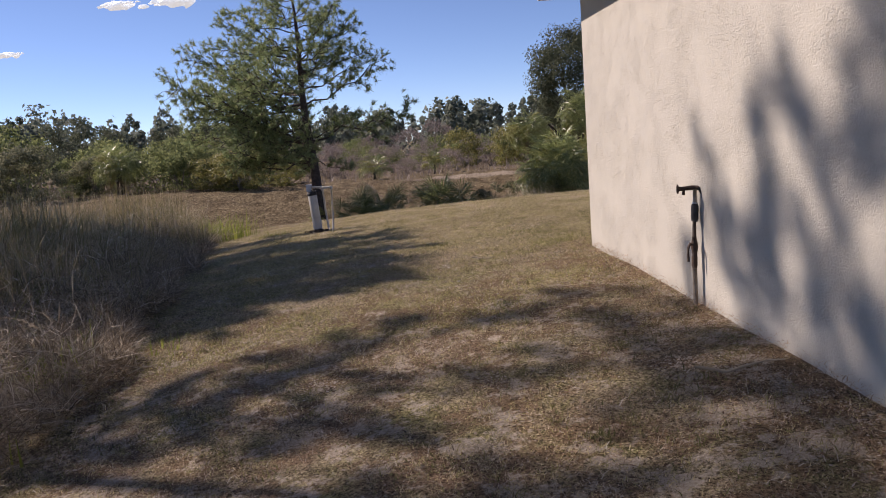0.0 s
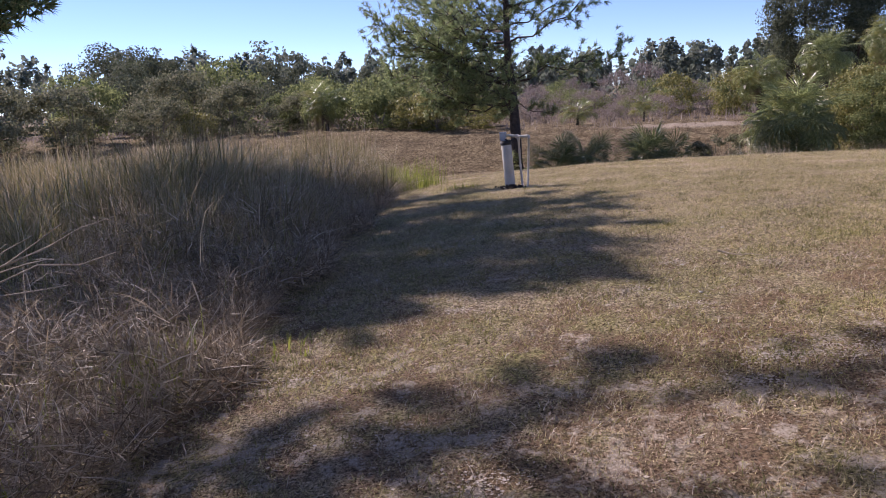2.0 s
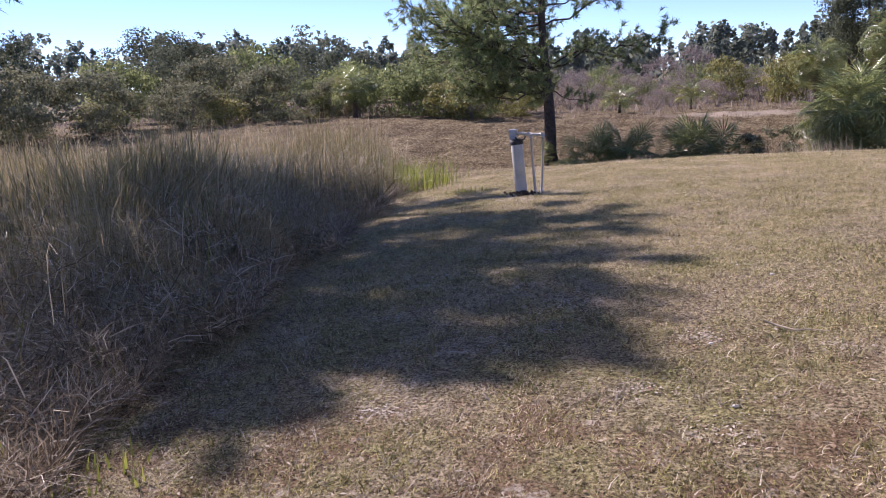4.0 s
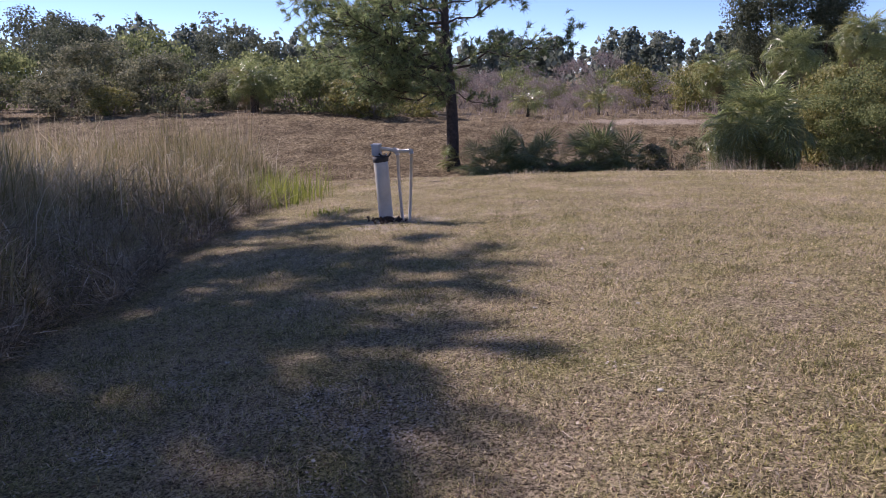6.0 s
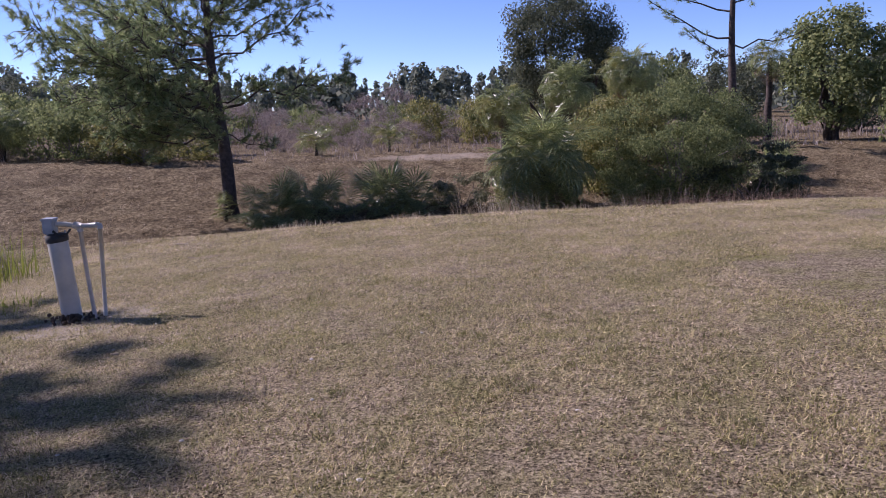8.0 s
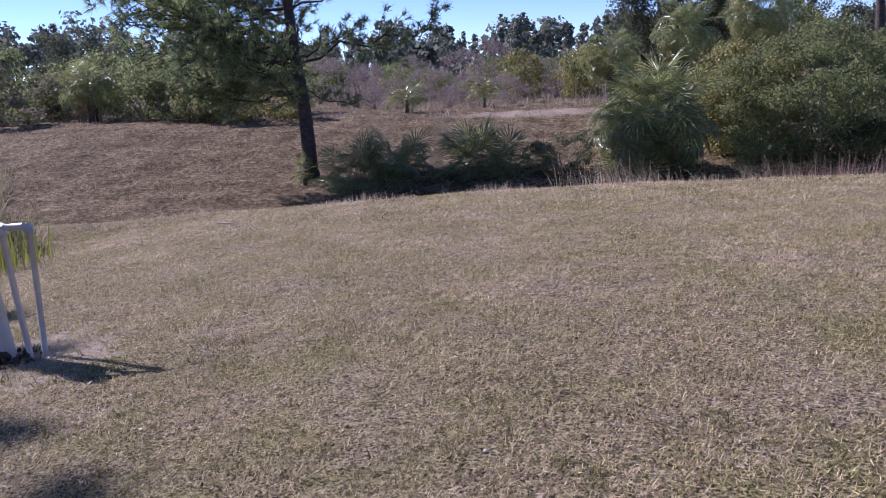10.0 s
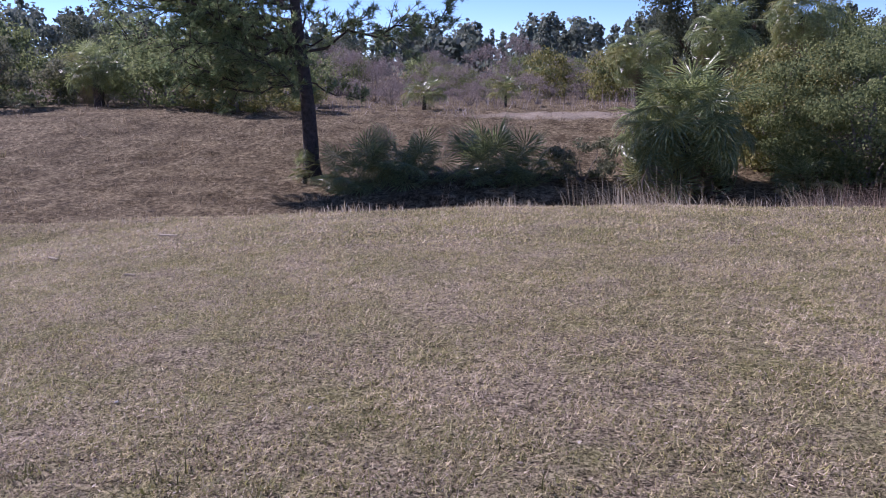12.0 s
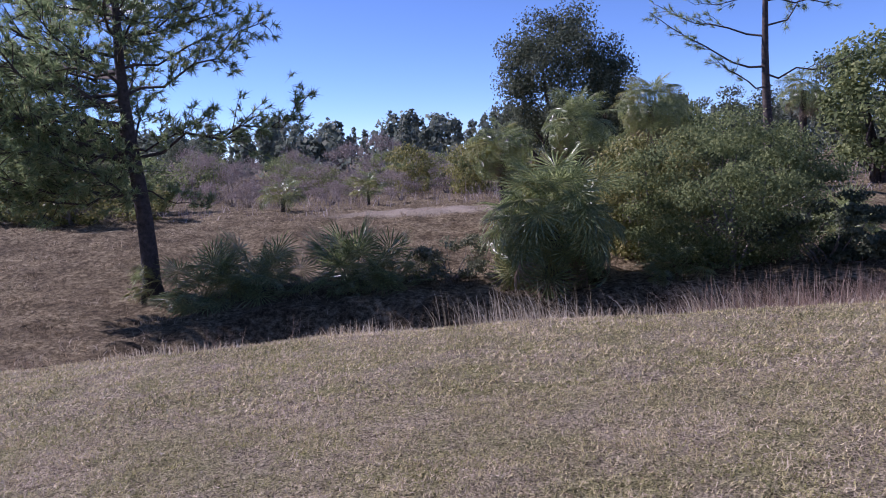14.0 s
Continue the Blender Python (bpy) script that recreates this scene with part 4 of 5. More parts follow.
# ---- reeds and weeds ----
def reeds():
    gen = np.random.default_rng(11)
    n = 84000
    y = gen.uniform(-4, 23, n)
    back = 0.35 + gen.uniform(0, 1, n) ** 1.6 * 20
    y[:26000], back[:26000] = gen.uniform(9, 21.5, 26000), 0.15 + gen.uniform(0, 1, 26000) ** 1.3 * 3.5
    x = reed_edge(y) - 0.15 - back + 0.25 * np.sin(3.1 * y) + 0.15 * np.sin(7.3 * y)
    clump = 0.5 + 0.5 * np.sin(1.7 * x + 2.1 * np.sin(1.3 * y)) * np.sin(1.9 * y + 1.3 * np.sin(1.1 * x))
    keep = gen.uniform(0, 1, n) < (0.45 + 0.55 * clump) * np.clip((y - 4.5) / 3, 0.25, 1)
    x, y, back = x[keep], y[keep], back[keep]
    n = len(x)
    front = np.clip(back / np.where(y > 9, 1.1, 2.2), 0.45, 1)
    near = np.clip((y - 5.6) / 4.0, 0.4, 1)
    h = 1.5 * front * near * gen.uniform(0.45, 1.15, n) * (0.75 + 0.35 * clump[keep])
    base = np.stack([x, y, height(x, y) - 0.03], 1)
    lean = np.abs(gen.normal(0.16, 0.24, n)) + np.where(gen.uniform(0, 1, n) < 0.3, gen.uniform(0.2, 1.1, n), 0)
    lodged = np.sin(0.9 * x + 1.3 * np.sin(0.7 * y)) * np.sin(1.1 * y + 1.1 * np.sin(0.8 * x))
    lean = lean + 0.55 * np.clip(lodged - 0.25, 0, 1)
    h = h * (1 + 0.22 * np.sin(1.3 * x + 2.0 * np.sin(0.8 * y + 1)))
    az = np.where(lodged > 0.2, 2.2 * np.sin(0.5 * x + 0.8 * y) + gen.normal(0, 0.7, n), gen.uniform(0, 6.283, n))
    v, f = strips(base, h, az, lean, gen.uniform(0.004, 0.012, n), 3, 0.08, gen)
    tagged(new("reed_bed", mesh_np("reed_bed", v, f, REED)), "dense bed of tall half-dry marsh reeds", "reeds", kind="stuff")
    # dead twiggy weeds along the front
    n = 52000
    y = gen.uniform(1.5, 21, n) * gen.uniform(0.3, 1, n) + 1
    d = gen.uniform(0, 1, n) ** 1.5 * 3.2
    x = reed_edge(y) + 0.22 - d
    lump = 0.75 + 0.35 * np.sin(2.9 * x + 1.8 * np.sin(2.2 * y)) * np.sin(3.3 * y + 1.2 * np.sin(2.6 * x))
    top = np.minimum(0.18 + 0.75 * d, np.clip(0.55 + (y - 5) * 0.09, 0.55, 1.0)) * lump
    base = np.stack([x, y, height(x, y) + top * gen.uniform(0, 1, n) ** 0.8], 1)
    az, el = gen.uniform(0, 6.283, n), gen.normal(0.55, 0.55, n)
    ln = gen.uniform(0.08, 0.34, n)
    dirv = np.stack([np.cos(az) * np.cos(el), np.sin(az) * np.cos(el), np.sin(el)], 1)
    side = np.cross(dirv, gen.normal(0, 1, (n, 3)))
    side *= (gen.uniform(0.0012, 0.0042, n) / (np.linalg.norm(side, axis=1) + 1e-9))[:, None]
    mid = base + dirv * (ln * 0.5)[:, None] + gen.normal(0, 0.02, (n, 3))
    tip = base + dirv * ln[:, None] - np.stack([np.zeros(n), np.zeros(n), ln * 0.15], 1)
    v = np.stack([base - side, base + side, mid + side * 0.8, mid - side * 0.8, tip + side * 0.3, tip - side * 0.3], 1).reshape(-1, 3)
    k = np.arange(n)[:, None] * 6
    f = np.concatenate([k + np.array([[0, 1, 2, 3]]), k + np.array([[3, 2, 4, 5]])])
    tagged(new("dead_weeds", mesh_np("dead_weeds", v, f, WEED)), "tangled brown dead weeds at the reeds' edge", "weeds", kind="stuff")
    # the same bed thinning out far behind, towards the thicket
    n = 30000
    y = gen.uniform(12, 36, n)
    x = np.minimum(reed_edge(np.minimum(y, 22)) - 5, -9 - 0.55 * (y - 22)) - gen.uniform(0, 1, n) ** 1.2 * 24
    clump = 0.5 + 0.5 * np.sin(0.9 * x + 2.1 * np.sin(0.7 * y)) * np.sin(1.1 * y + 1.3 * np.sin(0.6 * x))
    base = np.stack([x, y, height(x, y) - 0.03], 1)
    h = gen.uniform(0.6, 1.35, n) * (0.65 + 0.5 * clump) * np.clip((38 - y) / 8, 0.4, 1)
    v, f = strips(base, h, gen.uniform(0, 6.283, n), np.abs(gen.normal(0.3, 0.3, n)), gen.uniform(0.008, 0.02, n), 2, 0.08, gen)
    tagged(new("far_reeds", mesh_np("far_reeds", v, f, REED)), "half-dry marsh reeds reaching back to the thicket", "reeds", kind="stuff")
    # arching broad blades standing out of the bed
    n = 5200
    y = gen.uniform(4, 22, n)
    x = reed_edge(y) - 0.1 - gen.uniform(0, 1, n) ** 1.5 * 6
    clump = np.sin(1.7 * x + 2.1 * np.sin(1.3 * y)) * np.sin(1.9 * y + 1.3 * np.sin(1.1 * x))
    keep = clump > gen.uniform(-0.7, 0.5, n)
    x, y = x[keep], y[keep]
    n = len(x)
    base = np.stack([x, y, height(x, y) - 0.03], 1)
    h = gen.uniform(0.7, 1.55, n) * np.clip((reed_edge(y) - x) / 1.0, 0.5, 1) * np.clip((y - 4) / 5, 0.4, 1)
    v, f = strips(base, h, gen.uniform(0, 6.283, n), gen.uniform(0.25, 0.95, n), gen.uniform(0.006, 0.011, n), 5, gen.uniform(0.0, 0.35, n), gen)
    tagged(new("arching_reeds", mesh_np("arching_reeds", v, f, ARCH_REED)), "arching yellow-green and straw reed blades", "reeds", kind="stuff")
    # bent pale stalks
    n = 230
    y = gen.uniform(3, 22, n)
    x = reed_edge(y) - np.abs(gen.normal(0, 2.6, n)) - 0.2
    base = np.stack([x, y, height(x, y) + 0.5], 1)
    v, f = strips(base, gen.uniform(0.6, 1.2, n), gen.uniform(0, 6.283, n), np.abs(gen.normal(0.5, 0.4, n)), np.full(n, 0.0028), 4, 0.25, gen)
    tagged(new("pale_stalks", mesh_np("pale_stalks", v, f, PALE_GRASS)), "pale bent dry stalks among the reeds", "reeds", kind="stuff")
    # fresh green clumps
    for cx, cy, k, hh in ((-3.05, 4.6, 26, 0.34), (-3.3, 6.1, 60, 0.5), (-3.55, 5.5, 30, 0.45), (-2.75, 6.6, 40, 0.16), (-5.6, 18.6, 260, 0.75), (-5.2, 17.4, 160, 0.6), (-3.6, 15.7, 90, 0.14)):
        x, y = cx + gen.normal(0, 0.1 + 0.0012 * k, k), cy + gen.normal(0, 0.1 + 0.0012 * k, k)
        base = np.stack([x, y, height(x, y) - 0.02], 1)
        v, f = strips(base, hh * gen.uniform(0.5, 1.1, k), gen.uniform(0, 6.283, k), np.abs(gen.normal(0.2, 0.25, k)), np.full(k, 0.008), 3, 0.05, gen)
        tagged(new("grass_clump", mesh_np("grass_clump", v, f, GREEN_BLADE)), "clump of fresh yellow-green grass blades by the reeds", "grass", "green clumps", "stuff")


reeds()


def bank_grass():
    gen = np.random.default_rng(13)
    # pale tall fringe where the mowing stops
    n = 12000
    x = gen.uniform(-11, 13, n)
    tuft = 0.5 + 0.5 * np.sin(2.3 * x + 1.2 * np.sin(0.9 * x))
    d = np.abs(gen.normal(0, 0.9, n)) - 0.25
    y = edge_y(x) + d
    base = np.stack([x, y, height(x, y) - 0.02], 1)
    h = gen.uniform(0.04, 0.2, n) * (0.3 + 0.75 * tuft) * np.clip(0.5 + (x + 6) / 9, 0.5, 1.1)
    v, f = strips(base, h, gen.uniform(0, 6.283, n), np.abs(gen.normal(0.2, 0.3, n)), gen.uniform(0.004, 0.009, n), 2, 0.03, gen)
    k = 320
    tx, ty = np.concatenate([2.4 + gen.normal(0, 0.55, k), 4.6 + gen.normal(0, 0.4, k // 2)]), np.concatenate([22.65 + gen.normal(0, 0.2, k), 22.5 + gen.normal(0, 0.2, k // 2)])
    tb = np.stack([tx, ty, height(tx, ty) - 0.02], 1)
    m = len(tx)
    v2, f2 = strips(tb, gen.uniform(0.15, 0.62, m), gen.uniform(1.6, 4.4, m), np.abs(gen.normal(0.5, 0.35, m)), gen.uniform(0.002, 0.005, m), 3, 0.05, gen)
    v, f = np.concatenate([v, v2[: len(v2)]]), np.concatenate([f, f2 + len(v)])
    tagged(new("edge_grass", mesh_np("edge_grass", v, f, PALE_GRASS)), "pale uncut grass fringe at the lawn's end", "grass", kind="stuff")
    # rusty dead grass standing along the ditch shoulder
    n = 26000
    k = 210
    tx = np.concatenate([gen.uniform(4.9, 14, k * 3 // 4), gen.uniform(-8, 4.9, k - k * 3 // 4)])
    td = gen.uniform(0.5, 2.6, k)
    pick = gen.integers(0, k, n)
    x, d = tx[pick] + gen.normal(0, 0.22, n), td[pick] + gen.normal(0, 0.2, n)
    y = edge_y(x) + np.clip(d, 0.3, 9)
    z = height(x, y) - 0.03
    top = height(x, edge_y(x) - 0.7) + gen.uniform(-0.8, 0.12, n) + np.where(x > 4.9, 0.02, -0.3) + 0.2 * np.sin(7.3 * tx[pick])
    h = np.clip(top - z, 0.1, 1.7)
    v, f = strips(np.stack([x, y, z], 1), h, gen.uniform(0, 6.283, n), np.abs(gen.normal(0.55, 0.5, n)), gen.uniform(0.003, 0.006, n), 3, 0.08, gen)
    tagged(new("ditch_grass", mesh_np("ditch_grass", v, f, RUST_GRASS)), "rusty brown dead grass along the ditch shoulder", "grass", kind="stuff")
    # brown tussocks over ditch and bank
    n = 90000
    x, d = gen.uniform(-36, 20, n), gen.uniform(0.3, 24, n)
    y = edge_y(x) + d
    c = 0.5 + 0.5 * np.sin(2.1 * x + 1.7 * np.sin(1.5 * y)) * np.sin(2.4 * y + 1.3 * np.sin(1.2 * x))
    keep = gen.uniform(0, 1, n) < 0.15 + 0.85 * c
    x, y, c = x[keep], y[keep], c[keep]
    n = len(x)
    base = np.stack([x, y, height(x, y) - 0.03], 1)
    v, f = strips(base, gen.uniform(0.06, 0.26, n) * (0.25 + 1.3 * c * c), gen.uniform(0, 6.283, n), np.abs(gen.normal(0.9, 0.6, n)), gen.uniform(0.005, 0.014, n), 2, 0.15, gen)
    tagged(new("bank_grass", mesh_np("bank_grass", v, f, BANK_GRASS)), "brown matted tussock grass on the bank", "grass", kind="stuff")
    # brush in the field behind
    n = 38000
    x, y = gen.uniform(-60, 50, n), 44 + gen.uniform(0, 1, n) ** 1.4 * 75
    c = 0.5 + 0.5 * np.sin(0.6 * x + 1.5 * np.sin(0.4 * y)) * np.sin(0.55 * y + 1.2 * np.sin(0.5 * x))
    path = (y < 49) & (x > -1.5) & (x < 8)
    keep = (gen.uniform(0, 1, n) < 0.1 + 0.9 * c) & ~path
    x, y, c = x[keep], y[keep], c[keep]
    n = len(x)
    base = np.stack([x, y, height(x, y) - 0.05], 1)
    v, f = strips(base, gen.uniform(0.2, 1.2, n) * (0.2 + 1.0 * c) * np.clip((y - 40) / 14, 0.35, 1), gen.uniform(0, 6.283, n), np.abs(gen.normal(0.5, 0.45, n)), gen.uniform(0.01, 0.026, n), 2, 0.02, gen)
    tagged(new("field_brush", mesh_np("field_brush", v, f, BROWNTWIG)), "bare grey-brown brush over the field", "brush", kind="stuff")


bank_grass()


# ---- pines ----
def pine_limbs(gen, z0, z1, n, reach, left=1.0, rise=0.25):
    """Limbs from z0 to z1; reach maps height (0 to 1) to length, left lengthens those that point to -x."""
    out = []
    for i in range(n):
        t = (i + gen.uniform(0, 0.9)) / n
        az = i * 2.39996 + gen.normal(0, 0.3)
        side = -math.cos(az)
        ln = reach(t) * gen.uniform(0.75, 1.15) * (1 + (left - 1) * side)
        if ln > 0.4:
            out.append((z0 + (z1 - z0) * t, az, ln, ln * rise * gen.uniform(-0.3, 1.2) * (0.4 + t)))
    return out


g1 = np.random.default_rng(21)
Z_AT = [1.6, 2.3, 3.5, 4.8, 6.0, 7.4, 8.6, 9.5, 10.4, 10.9]
LEFT = [2.4, 3.4, 4.6, 5.2, 6.2, 6.6, 4.4, 3.2, 1.9, 0.9]
RIGHT = [0.8, 1.0, 1.3, 1.5, 2.2, 3.2, 3.3, 2.7, 1.8, 0.9]
main = []
for i in range(62):
    z = 2.4 + 8.5 * (i + g1.uniform(0, 0.9)) / 62
    az = i * 2.39996 + g1.normal(0, 0.25)
    side = 0.5 - 0.5 * math.cos(az)
    if side < 0.45 and z < 6.6:
        az, side = math.pi + g1.normal(0, 0.7), 0.85
    ln = float((side * np.interp(z, Z_AT, LEFT) + (1 - side) * np.interp(z, Z_AT, RIGHT)) * g1.uniform(0.6, 1.05))
    rise = g1.uniform(0.18, 0.5) if z > 4.5 else g1.uniform(-0.05, 0.3)
    main.append((max(2.0, z - 0.6 * rise * ln), az, ln, ln * rise))
main += [(3.6, -0.12, 4.4, 1.2), (3.9, -0.45, 2.6, 0.7), (5.2, 0.05, 3.7, 1.9), (5.9, 0.4, 3.0, 1.2), (6.6, -0.4, 2.8, 0.9), (2.8, 0.4, 1.8, -0.5)]
make_pine("pine_tree", "tall pine with open lopsided crown on the ditch bank", -5.75, 34.6, 11.1, 0.25, main, 22, (-0.35, 0), tuft_step=0.3, needle=0.25, width=0.012, count=26, twigs=19, bushy=1.0)

g2 = np.random.default_rng(31)
sparse = [(5.2, math.pi - 0.1, 4.6, 2.2), (4.9, 0.1, 4.2, 0.9), (6.4, math.pi - 0.4, 4.0, 1.6), (6.8, 0.5, 3.6, 1.8), (8.0, 2.6, 3.2, 1.4), (8.4, -0.4, 3.0, 1.2), (4.4, 3.5, 3.0, 1.2)]
sparse += pine_limbs(g2, 7.5, 12.5, 14, lambda t: 3.4 * (1 - t) + 0.6, 1.0, 0.4)
make_pine("pine_tree", "slender sparse pine with grey trunk behind the bushes", 16.3, 45.0, 13.0, 0.23, sparse, 32, (-0.4, 0), tuft_step=0.45, twigs=6)

g3 = np.random.default_rng(41)
make_pine("pine_tree", "tall dense pine standing among the reeds", -16.4, 16.1, 12.2, 0.2,
          pine_limbs(g3, 6.6, 11.6, 32, lambda t: 3.9 * (1 - t) ** 0.5 + 0.8, 0.72, 0.12) + [(3.7, -0.05, 4.0, 0.6), (4.3, 0.1, 3.8, 0.8), (3.5, -0.3, 3.6, 0.5), (4.8, -0.2, 3.6, 0.6), (5.4, -1.5, 2.8, 0.3), (5.9, 0.2, 2.6, 0.3)], 42, width=0.024, count=22)
g4 = np.random.default_rng(51)
make_pine("pine_tree", "tall pine with a thin crown beyond the reeds", -11.6, 8.9, 13.2, 0.18,
          pine_limbs(g4, 4.9, 12.6, 26, lambda t: 3.1 * (1 - t) ** 0.5 + 0.6, 0.85, 0.12) + [(10.0, 1.15, 2.1, 0.3), (10.6, 1.1, 2.1, 0.6), (11.2, 0.95, 2.0, 0.5), (11.7, 1.2, 2.0, 0.4), (9.6, 1.1, 3.2, 0.2), (10.3, 1.12, 3.2, 0.5)], 52, tuft_step=0.22, width=0.0095, twigs=11, count=40)

# ---- palms ----
make_palm("cabbage_palm", "large bushy fan palm at the ditch with yellowing lower fronds, sunlit side coloured yellower", 4.75, 32.8, 2.35, 2.5, 190, 61, 1.25, 24, -0.7, 0.6, yellow=0.14)
make_palm("saw_palmetto", "dark green palmetto clump at the ditch edge", -3.95, 33.3, 1.55, 1.95, 64, 62, 0.25, 6, 0.0, 0.5, dz=-0.2)
make_palm("saw_palmetto", "dark green palmetto clump at the ditch edge", -2.6, 33.5, 1.5, 2.0, 64, 63, 0.25, 6, 0.0, 0.5, dz=-0.2)
make_palm("saw_palmetto", "dark green palmetto beside the pale path", -0.3, 33.3, 1.45, 2.1, 66, 64, 0.3, 6, 0.0, 0.5, dz=-0.2)
make_palm("saw_palmetto", "slender palmetto beside its larger neighbour", 0.75, 33.5, 1.25, 1.75, 48, 76, 0.25, 4, 0.0, 0.5, dz=-0.2)
make_palm("saw_palmetto", "small yellow-green palmetto sprout at the pine's foot", -5.75, 33.9, 0.8, 1.15, 18, 65, 0.08, 3, 0.15, 0.6, yellow=0.5)
make_palm("saw_palmetto", "dark shaded palmetto under the big shrub", 7.6, 32.5, 1.2, 1.3, 44, 66, 0.1, 5, 0.05, 0.5)
make_palm("cabbage_palm", "tall fan palm with a hanging brown skirt", 10.4, 42.2, 1.75, 1.75, 90, 67, 3.7, 20, -0.85, yellow=0.15)
make_palm("cabbage_palm", "tall fan palm behind the bushy palm", 7.2, 40.2, 1.7, 1.7, 86, 68, 3.3, 14, -0.85)
make_palm("cabbage_palm", "fan palm with upright green fronds", 4.6, 40.4, 1.5, 1.5, 76, 69, 2.6, 10, -0.85)
make_palm("cabbage_palm", "young fan palm out in the brown field", -4.5, 50.0, 1.4, 1.5, 34, 70, 0.55, 5, 0.0, yellow=0.15)
make_palm("cabbage_palm", "young fan palm out in the brown field", -0.6, 52.0, 1.0, 1.5, 24, 71, 0.6, 3, 0.1, yellow=0.6)
make_palm("cabbage_palm", "bushy fan palm in the thicket beyond the bank", -20.0, 47.6, 2.0, 2.3, 90, 72, 1.4, 8, -0.4, 0.6)
make_palm("cabbage_palm", "distant fan palm among trees", 20.4, 50.0, 1.6, 1.6, 50, 73, 4.4, 8, -0.5)
make_palm("saw_palmetto", "green palmetto beyond the big shrub", 14.2, 36.0, 1.5, 1.7, 56, 74, 0.2, 4, 0.0, 0.5)
make_palm("saw_palmetto", "green palmetto at the thicket's edge", -22.8, 46.6, 1.1, 1.3, 30, 75, 0.1, 3, 0.1, 0.5)

# ---- shrubs and trees near the ditch ----
big = make_bush("broadleaf_shrub", "big rounded dense green shrub on the ditch bank", "shrub", (2.9, 2.2, 4.1), 52000, 0.04, SHRUB, 120, 0.26, 81, 10)
big.matrix_world = ground_pose(9.6, 33.6, 0, 1.0, 1.0)
b2 = make_bush("broadleaf_shrub", "olive green shrub merging into its larger neighbour", "shrub", (1.8, 1.8, 3.6), 16000, 0.048, YELLOW, 80, 0.3, 82, 8)
b2.matrix_world = ground_pose(7.9, 35.0)
b3 = make_bush("broadleaf_shrub", "dark low shrub in the shade", "shrub", (2.0, 1.3, 1.9), 9000, 0.06, OAK, 30, 0.28, 83, 10)
b3.matrix_world = ground_pose(12.0, 33.0)
oak = make_bush("oak_tree", "dark dense evergreen oak behind the palms", "tree", (3.2, 3.0, 9.4), 56000, 0.07, OAK, 170, 0.3, 184, 10, 2.2, BARK)
oak.matrix_world = ground_pose(9.4, 52.0)
m1 = make_bush("broadleaf_shrub", "low dry grey shrub by the pale path", "shrub", (0.9, 0.8, 1.3), 2600, 0.045, GREYLEAF, 24, 0.34, 85, 10)
m1.matrix_world = ground_pose(2.3, 33.6)
tr = make_bush("broadleaf_tree", "tall green tree at the field's side", "tree", (2.6, 2.6, 8.2), 9000, 0.13, SHRUB, 80, 0.32, 86, 8, 0.6, BARK)
tr.matrix_world = ground_pose(23.0, 48.0, 0, 0.95, 0.85)

# ---- thicket left beyond the reeds, and the field's shrubs ----
grey = make_bush("broadleaf_shrub", "grey-green twiggy shrub beyond the reeds", "shrub", (2.6, 2.4, 3.7), 9000, 0.08, GREYLEAF, 60, 0.36, 91, 9, group="thicket beyond the reeds")
yell = make_bush("broadleaf_shrub", "yellow-green leafy shrub in the thicket", "shrub", (1.7, 1.6, 2.5), 4200, 0.074, YELLOW, 60, 0.34, 92, 7, group="thicket beyond the reeds")
green = make_bush("broadleaf_shrub", "green leafy shrub in the thicket", "shrub", (2.4, 2.2, 3.3), 5600, 0.085, SHRUB, 50, 0.36, 93, 8, group="thicket beyond the reeds")
dark = make_bush("oak_tree", "dark spreading oak rising over the thicket", "tree", (4.6, 4.4, 7.8), 14000, 0.11, OAK, 64, 0.3, 94, 10, 0.3, BARK, group="oaks over the thicket")
twig = make_bush("bare_shrub", "bare brownish twiggy shrub in the field", "shrub", (1.6, 1.5, 2.6), 2600, 0.09, BROWNTWIG, 34, 0.36, 95, 10, aspect=0.12, group="field shrubs")
grey.matrix_world = ground_pose(-34.5, 42.0)
yell.matrix_world = ground_pose(-11.8, 44.6, 0, 0.95)
green.matrix_world = ground_pose(-16.2, 47.5)
dark.matrix_world = ground_pose(-42.6, 62.0)
twig.matrix_world = ground_pose(-8.5, 58.0)
